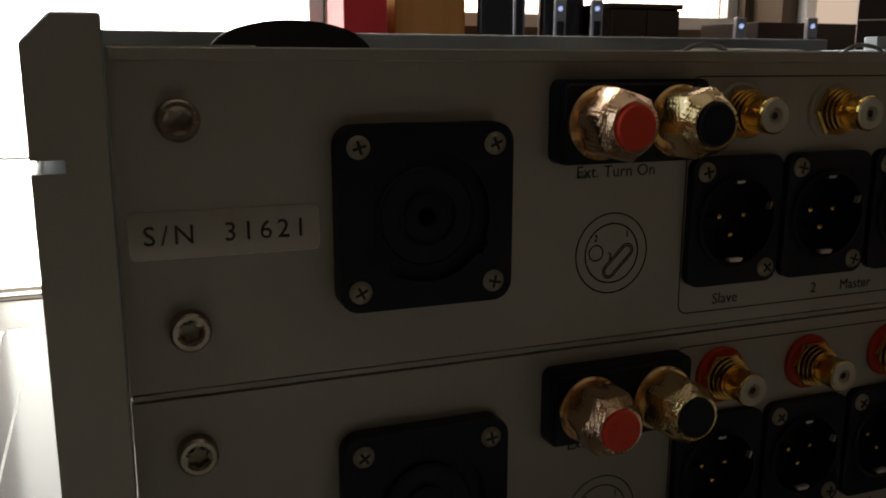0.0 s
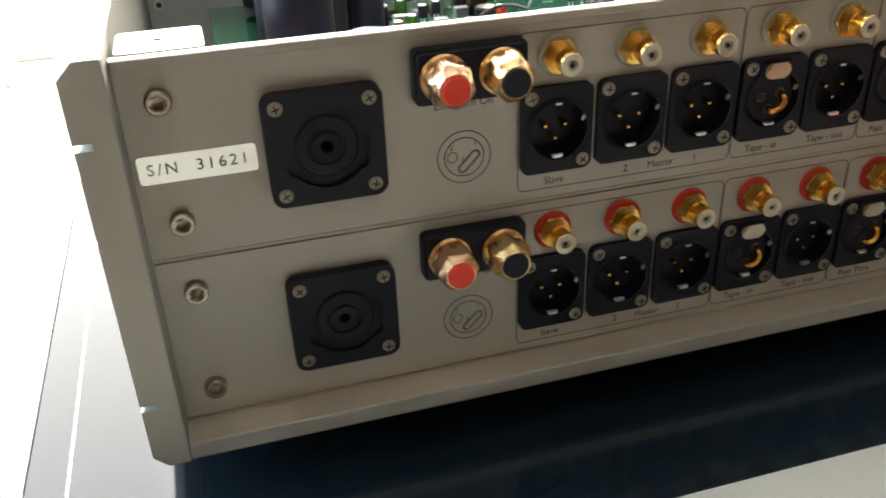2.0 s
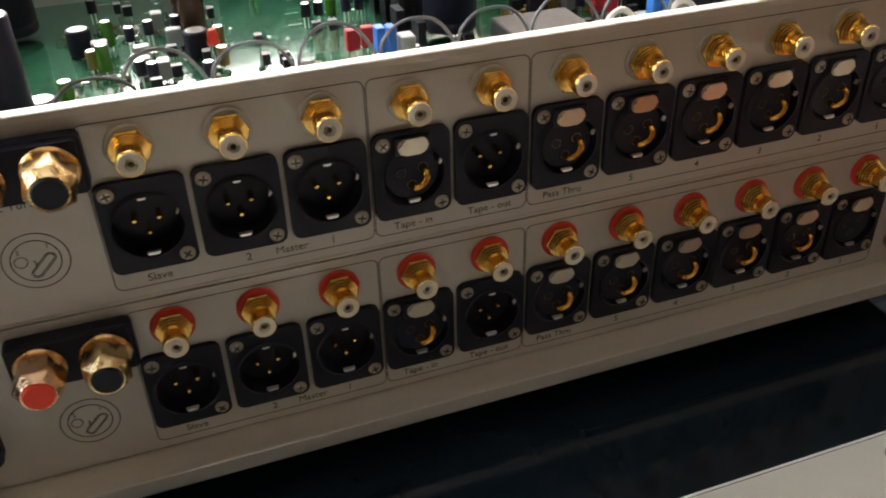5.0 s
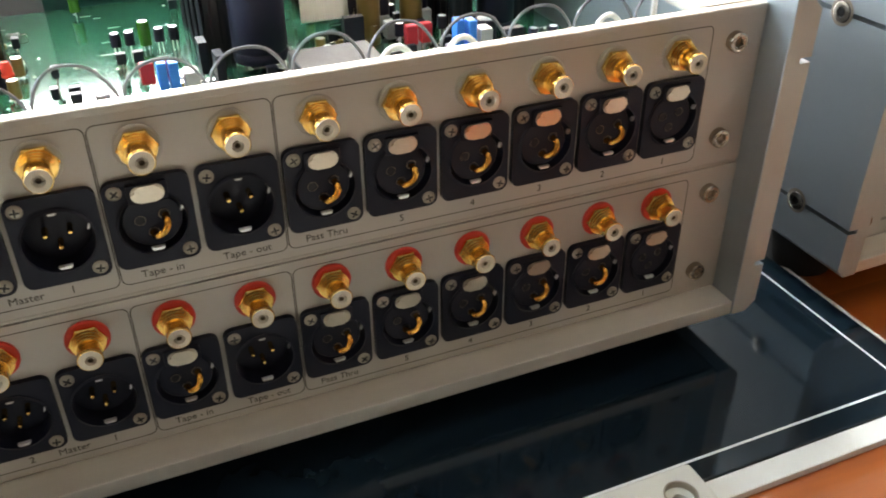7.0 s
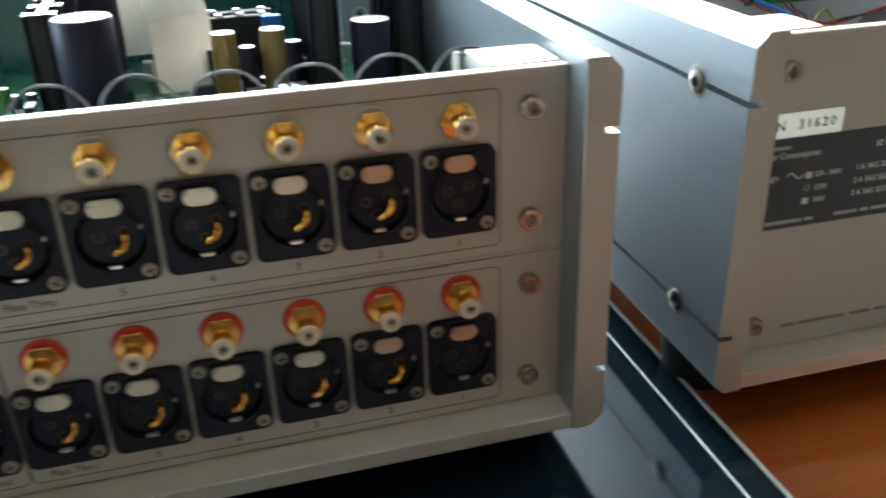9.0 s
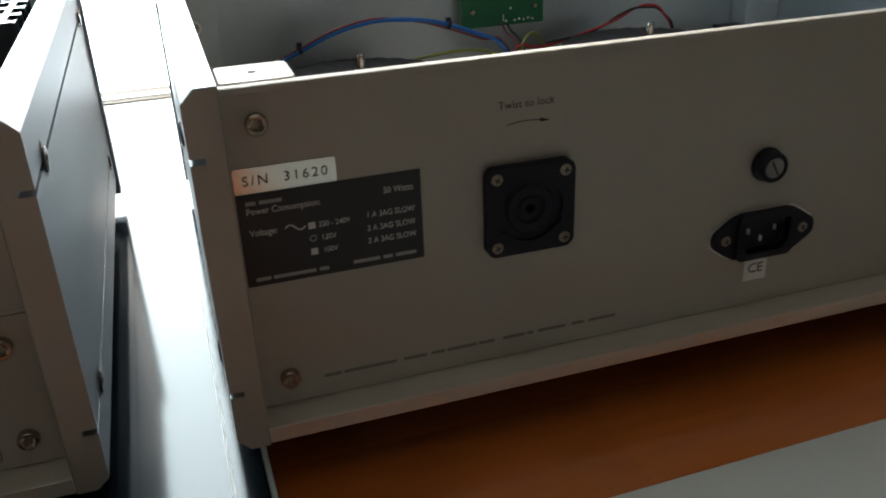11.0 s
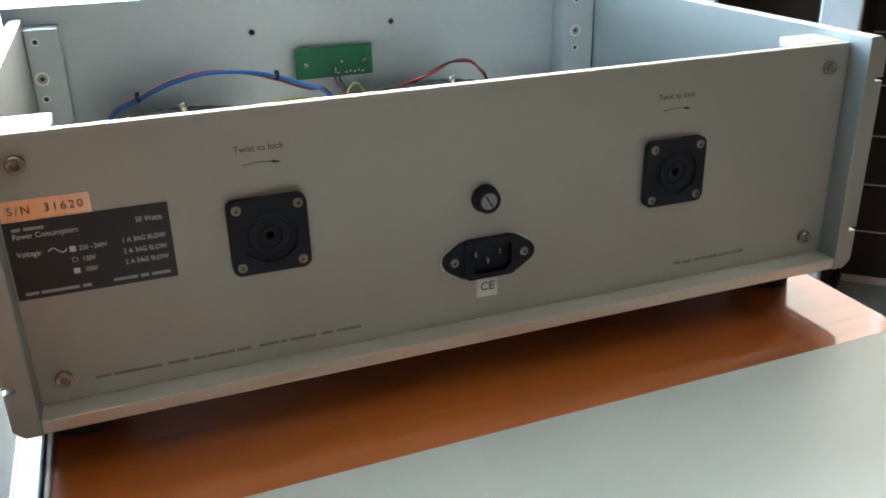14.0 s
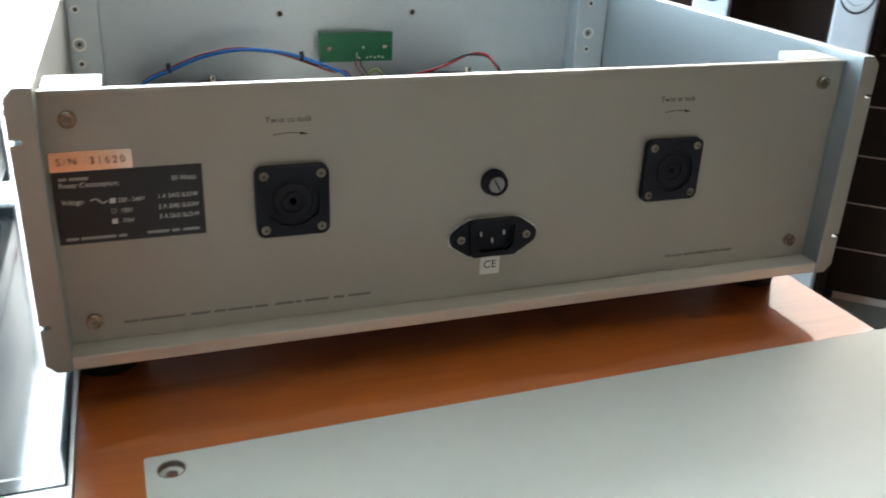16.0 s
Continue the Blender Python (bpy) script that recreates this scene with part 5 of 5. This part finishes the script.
for x, z in ((0.0762, 0.1055), (0.1763, 0.1115)):
    bm = bmesh.new()
    lathe(bm, [(0.0024, -0.0012), (0.0032, -0.0012), (0.0032, 0.0012), (0.0024, 0.0012)], pose(x, 0.26, z, 0, 68 if x < 0.1 else 110, 0), 16)
    box(bm, x - 0.0015, x + 0.0015, 0.2585, 0.2615, z + 0.002, z + 0.0045)
    part("cable_tie", data_of("cable_tie", bm, BLACK), supply)
run = [(0.222, 0.080), (0.2265, 0.0915), (0.239, 0.0900), (0.252, 0.0915), (0.266, 0.0936), (0.279, 0.0957), (0.291, 0.0995), (0.303, 0.1045), (0.314, 0.1088), (0.324, 0.1098), (0.333, 0.1080), (0.340, 0.1015), (0.3455, 0.0945), (0.349, 0.080)]
for sign, mat, lb in ((1, WIRE_RED, "red lead twisted with a black one"), (-1, WIRE_BLACK, "black lead twisted with a red one")):
    pts = [(x, 0.26 + sign * 0.0008 * math.cos(k * 1.5), z + sign * 0.0008 * math.sin(k * 1.5)) for k, (x, z) in enumerate(run)]
    part("thin_lead", tube_data("thin_lead", pts, 0.0009, mat), supply, label=lb)
for dx, mat, lb in ((0.0, WIRE_MAROON, "dark red lead"), (0.004, WIRE_BLACK, "black lead")):
    pts = [(0.229 + dx, 0.297, 0.100), (0.228 + dx, 0.288, 0.0965), (0.230 + dx, 0.276, 0.092), (0.233 + dx, 0.268, 0.080)]
    part("thin_lead", tube_data("thin_lead", pts, 0.0008, mat), supply, label=lb)
for pts, lb in (([(0.226, 0.26, 0.080), (0.2293, 0.26, 0.0930), (0.2330, 0.26, 0.0985), (0.2375, 0.26, 0.0998), (0.2425, 0.26, 0.0945), (0.2490, 0.26, 0.0830), (0.251, 0.26, 0.075)], "arched green and yellow earth lead"),
                ([(0.140, 0.27, 0.075), (0.150, 0.27, 0.0865), (0.172, 0.27, 0.0900), (0.196, 0.27, 0.0905), (0.212, 0.27, 0.0860), (0.218, 0.27, 0.075)], "green and yellow lead beside the transformer")):
    part("thin_lead", tube_data("thin_lead", pts, 0.0011, WIRE_GREEN), supply, label=lb)
bm = bmesh.new()
box(bm, 0.402, 0.423, 0.268, 0.292, 0.0236, 0.0835, bevel=0.001)
part("terminal_block", data_of("terminal_block", bm, BLACK), supply, label="tall black terminal block in the corner")
# thin black discs for the dark inside of drilled holes
for x, z in ((0.169, 0.1365), (0.283, 0.1365)):
    bm = bmesh.new()
    lathe(bm, [(0.0030, 0.0001), (0.0026, 0.0004), (0.0022, 0.0002), (0, 0.0002)], pose(x, BACK, z) @ OUT, 16, [0, 0, 1])
    part("panel_hole", data_of("panel_hole", bm, ALU, RECESS_SHADE), supply, label="small dark drilled hole")

# ---------------------------------------------------------------- behind: furniture along the walls
wallp = thing("panelled_screen", "dark brown panelled wall screen with fine pale joints", "wall panel")
for i in range(10):
    bm = bmesh.new()
    z = FLOOR + 0.02 + i * 0.122
    box(bm, 0, 1.57, -0.02, 0.02, z, z + 0.119, bevel=0.001)
    part("plank", data_of("plank", bm, DARK_WOOD), wallp)
bm = bmesh.new()
box(bm, 0, 1.57, -0.0195, 0.0195, FLOOR, FLOOR + 1.24)
part("backing", data_of("backing", bm, JOINT), wallp, label="pale backing seen in the joints")
wallp.matrix_basis = pose(1.80, 1.58, 0, 0, 0, -42)


def loudspeaker(x, y, turn, h, half, label, front=SPEAKER_SILVER):
    root = thing("loudspeaker", label, "loudspeaker", m=pose(x, y, FLOOR, 0, 0, turn), group="loudspeakers along the wall")
    bm = bmesh.new()
    box(bm, -half, half, 0.0, 0.22, 0.02, h, bevel=0.004)
    part("cabinet", data_of("cabinet", bm, DARK_WOOD), root)
    bm = bmesh.new()
    box(bm, -half * 0.85, half * 0.85, -0.022, -0.0005, 0.03, h - 0.01, bevel=0.006)
    part("baffle", data_of("baffle", bm, front), root, label="flat front baffle")
    for z in (h - 0.18, h - 0.40) if half > 0.06 else (h - 0.255,):
        bm = bmesh.new()
        lathe(bm, [(r * half, h2) for r, h2 in ((0.80, 0.0222), (0.79, 0.025), (0.75, 0.025), (0.73, 0.0235), (0.58, 0.0245), (0.55, 0.024), (0.48, 0.010), (0.2, 0.006), (0.16, 0.012), (0, 0.014))], pose(0, 0, z) @ OUT @ Matrix.Diagonal((1, 1.45, 1, 1)), 40, [1, 1, 1, 2, 2, 1, 1, 0, 0])
        part("driver", data_of("driver", bm, CONE, BLACK, front, smooth=True), root, label="round driver with a dark surround")
    bm = bmesh.new()
    box(bm, -half - 0.02, half + 0.02, -0.03, 0.24, 0, 0.02, bevel=0.003)
    part("plinth", data_of("plinth", bm, BLACK), root)
    return root


for x, y in ((1.46, 3.0), (1.72, 2.98)):
    loudspeaker(x, y, -25, 1.22, 0.085, "tall dark wooden loudspeaker with a dark front", ANODISED)
for x, y in ((1.84, 1.30), (2.06, 1.10)):
    loudspeaker(x, y, -52, 1.05, 0.05, "slim dark loudspeaker with a silver front beside the screen")


def column_speaker(x, y, top):
    """A slim floor-standing column: foot plate, grey body with a dark cloth strip, and a small blue light near its top."""
    root = thing("column_loudspeaker", "slim grey column loudspeaker with a small blue light", "loudspeaker", m=pose(x, y, FLOOR, 0, 0, -22), group="slim columns before the window")
    h = top - FLOOR
    bm = bmesh.new()
    box(bm, -0.06, 0.06, -0.06, 0.06, 0, 0.012, bevel=0.003)
    part("foot_plate", data_of("foot_plate", bm, ANODISED), root)
    bm = bmesh.new()
    box(bm, -0.019, 0.019, -0.018, 0.018, 0.0122, h, bevel=0.004)
    body = part("body", data_of("body", bm, COLUMN_GREY), root)
    bm = bmesh.new()
    box(bm, -0.011, 0.011, -0.0205, -0.0182, 0.10, h - 0.07, bevel=0.0008)
    part("cloth_strip", data_of("cloth_strip", bm, ANODISED), body)
    bm = bmesh.new()
    lathe(bm, [(0.008, 0.0182), (0.008, 0.021), (0.005, 0.0235), (0, 0.0242)], pose(0, 0, h - 0.030) @ OUT, 16)
    part("indicator_light", data_of("indicator_light", bm, BLUE_LED, smooth=True), body, label="small glowing blue light")
    return root


for x, y, top in ((1.302, 2.5, 0.46), (1.452, 2.5, 0.352), (1.592, 2.5, 0.355), (2.150, 2.45, 0.305), (2.472, 2.45, 0.310)):
    column_speaker(x, y, top)
red = bmesh.new()
box(red, 0.858, 1.025, 3.05, 3.3, FLOOR, 0.385, bevel=0.004)
thing("red_cabinet", "tall plain red cabinet beside the window", "cabinet", data_of("red_cabinet", red, RED_CARD))
ow = bmesh.new()
box(ow, 1.07, 1.36, 3.1, 3.32, FLOOR, 1.2, bevel=0.004)
thing("wooden_cabinet", "tall orange-brown wooden cabinet against the wall", "cabinet", data_of("wooden_cabinet", ow, ORANGE_WOOD))
cw = bmesh.new()
box(cw, 2.36, 2.93, 2.60, 2.95, FLOOR, 0.30, bevel=0.004)
thing("sideboard", "low dark wooden sideboard against the wall", "sideboard", data_of("sideboard", cw, DARK_WOOD))
cup = thing("cupboard", "dark red-brown wooden cupboard against the wall", "cupboard")
for nm, d in (("body", (1.84, 2.15, 2.82, 3.1, FLOOR, 0.35)), ("top", (1.83, 2.16, 2.80, 3.11, 0.3505, 0.37)), ("door", (1.845, 1.993, 2.80, 2.8195, FLOOR + 0.05, 0.345)), ("door", (1.997, 2.145, 2.80, 2.8195, FLOOR + 0.05, 0.345))):
    bm = bmesh.new()
    box(bm, *d, bevel=0.003)
    part(nm, data_of(nm, bm, DARK_WOOD), cup)

# white window bench with two slim stands, in the full daylight of the north window
bench = thing("window_bench", "white lacquered bench below the bright window", "bench")
for nm, d in (("bench_top", (-1.25, -0.15, 3.06, 3.34, -0.173, -0.165)), *(("bench_leg", (x, x + 0.02, y, y + 0.02, FLOOR, -0.1735)) for x in (-1.22, -0.66) for y in (3.09, 3.29))):
    bm = bmesh.new()
    box(bm, *d, bevel=0.003)
    part(nm, data_of(nm, bm, WHITE_PAINT), bench)
for x in (-0.415, -0.535):
    st = thing("table_lamp", "slim dark lamp on the white bench by the window", "lamp", m=pose(x, 3.2, -0.165), group="lamps on the bench")
    bm = bmesh.new()
    lathe(bm, [(0, 0), (0.035, 0), (0.035, 0.006), (0.008, 0.012), (0.006, 0.27), (0, 0.27)], None, 20)
    part("stem", data_of("stem", bm, ANODISED, smooth=True), st)
    bm = bmesh.new()
    lathe(bm, [(0.010, 0.262), (0.022, 0.275), (0.026, 0.40), (0.028, 0.52), (0.020, 0.53), (0, 0.53)], None, 20)
    part("shade", data_of("shade", bm, ANODISED, smooth=True), st, label="narrow dark metal shade")
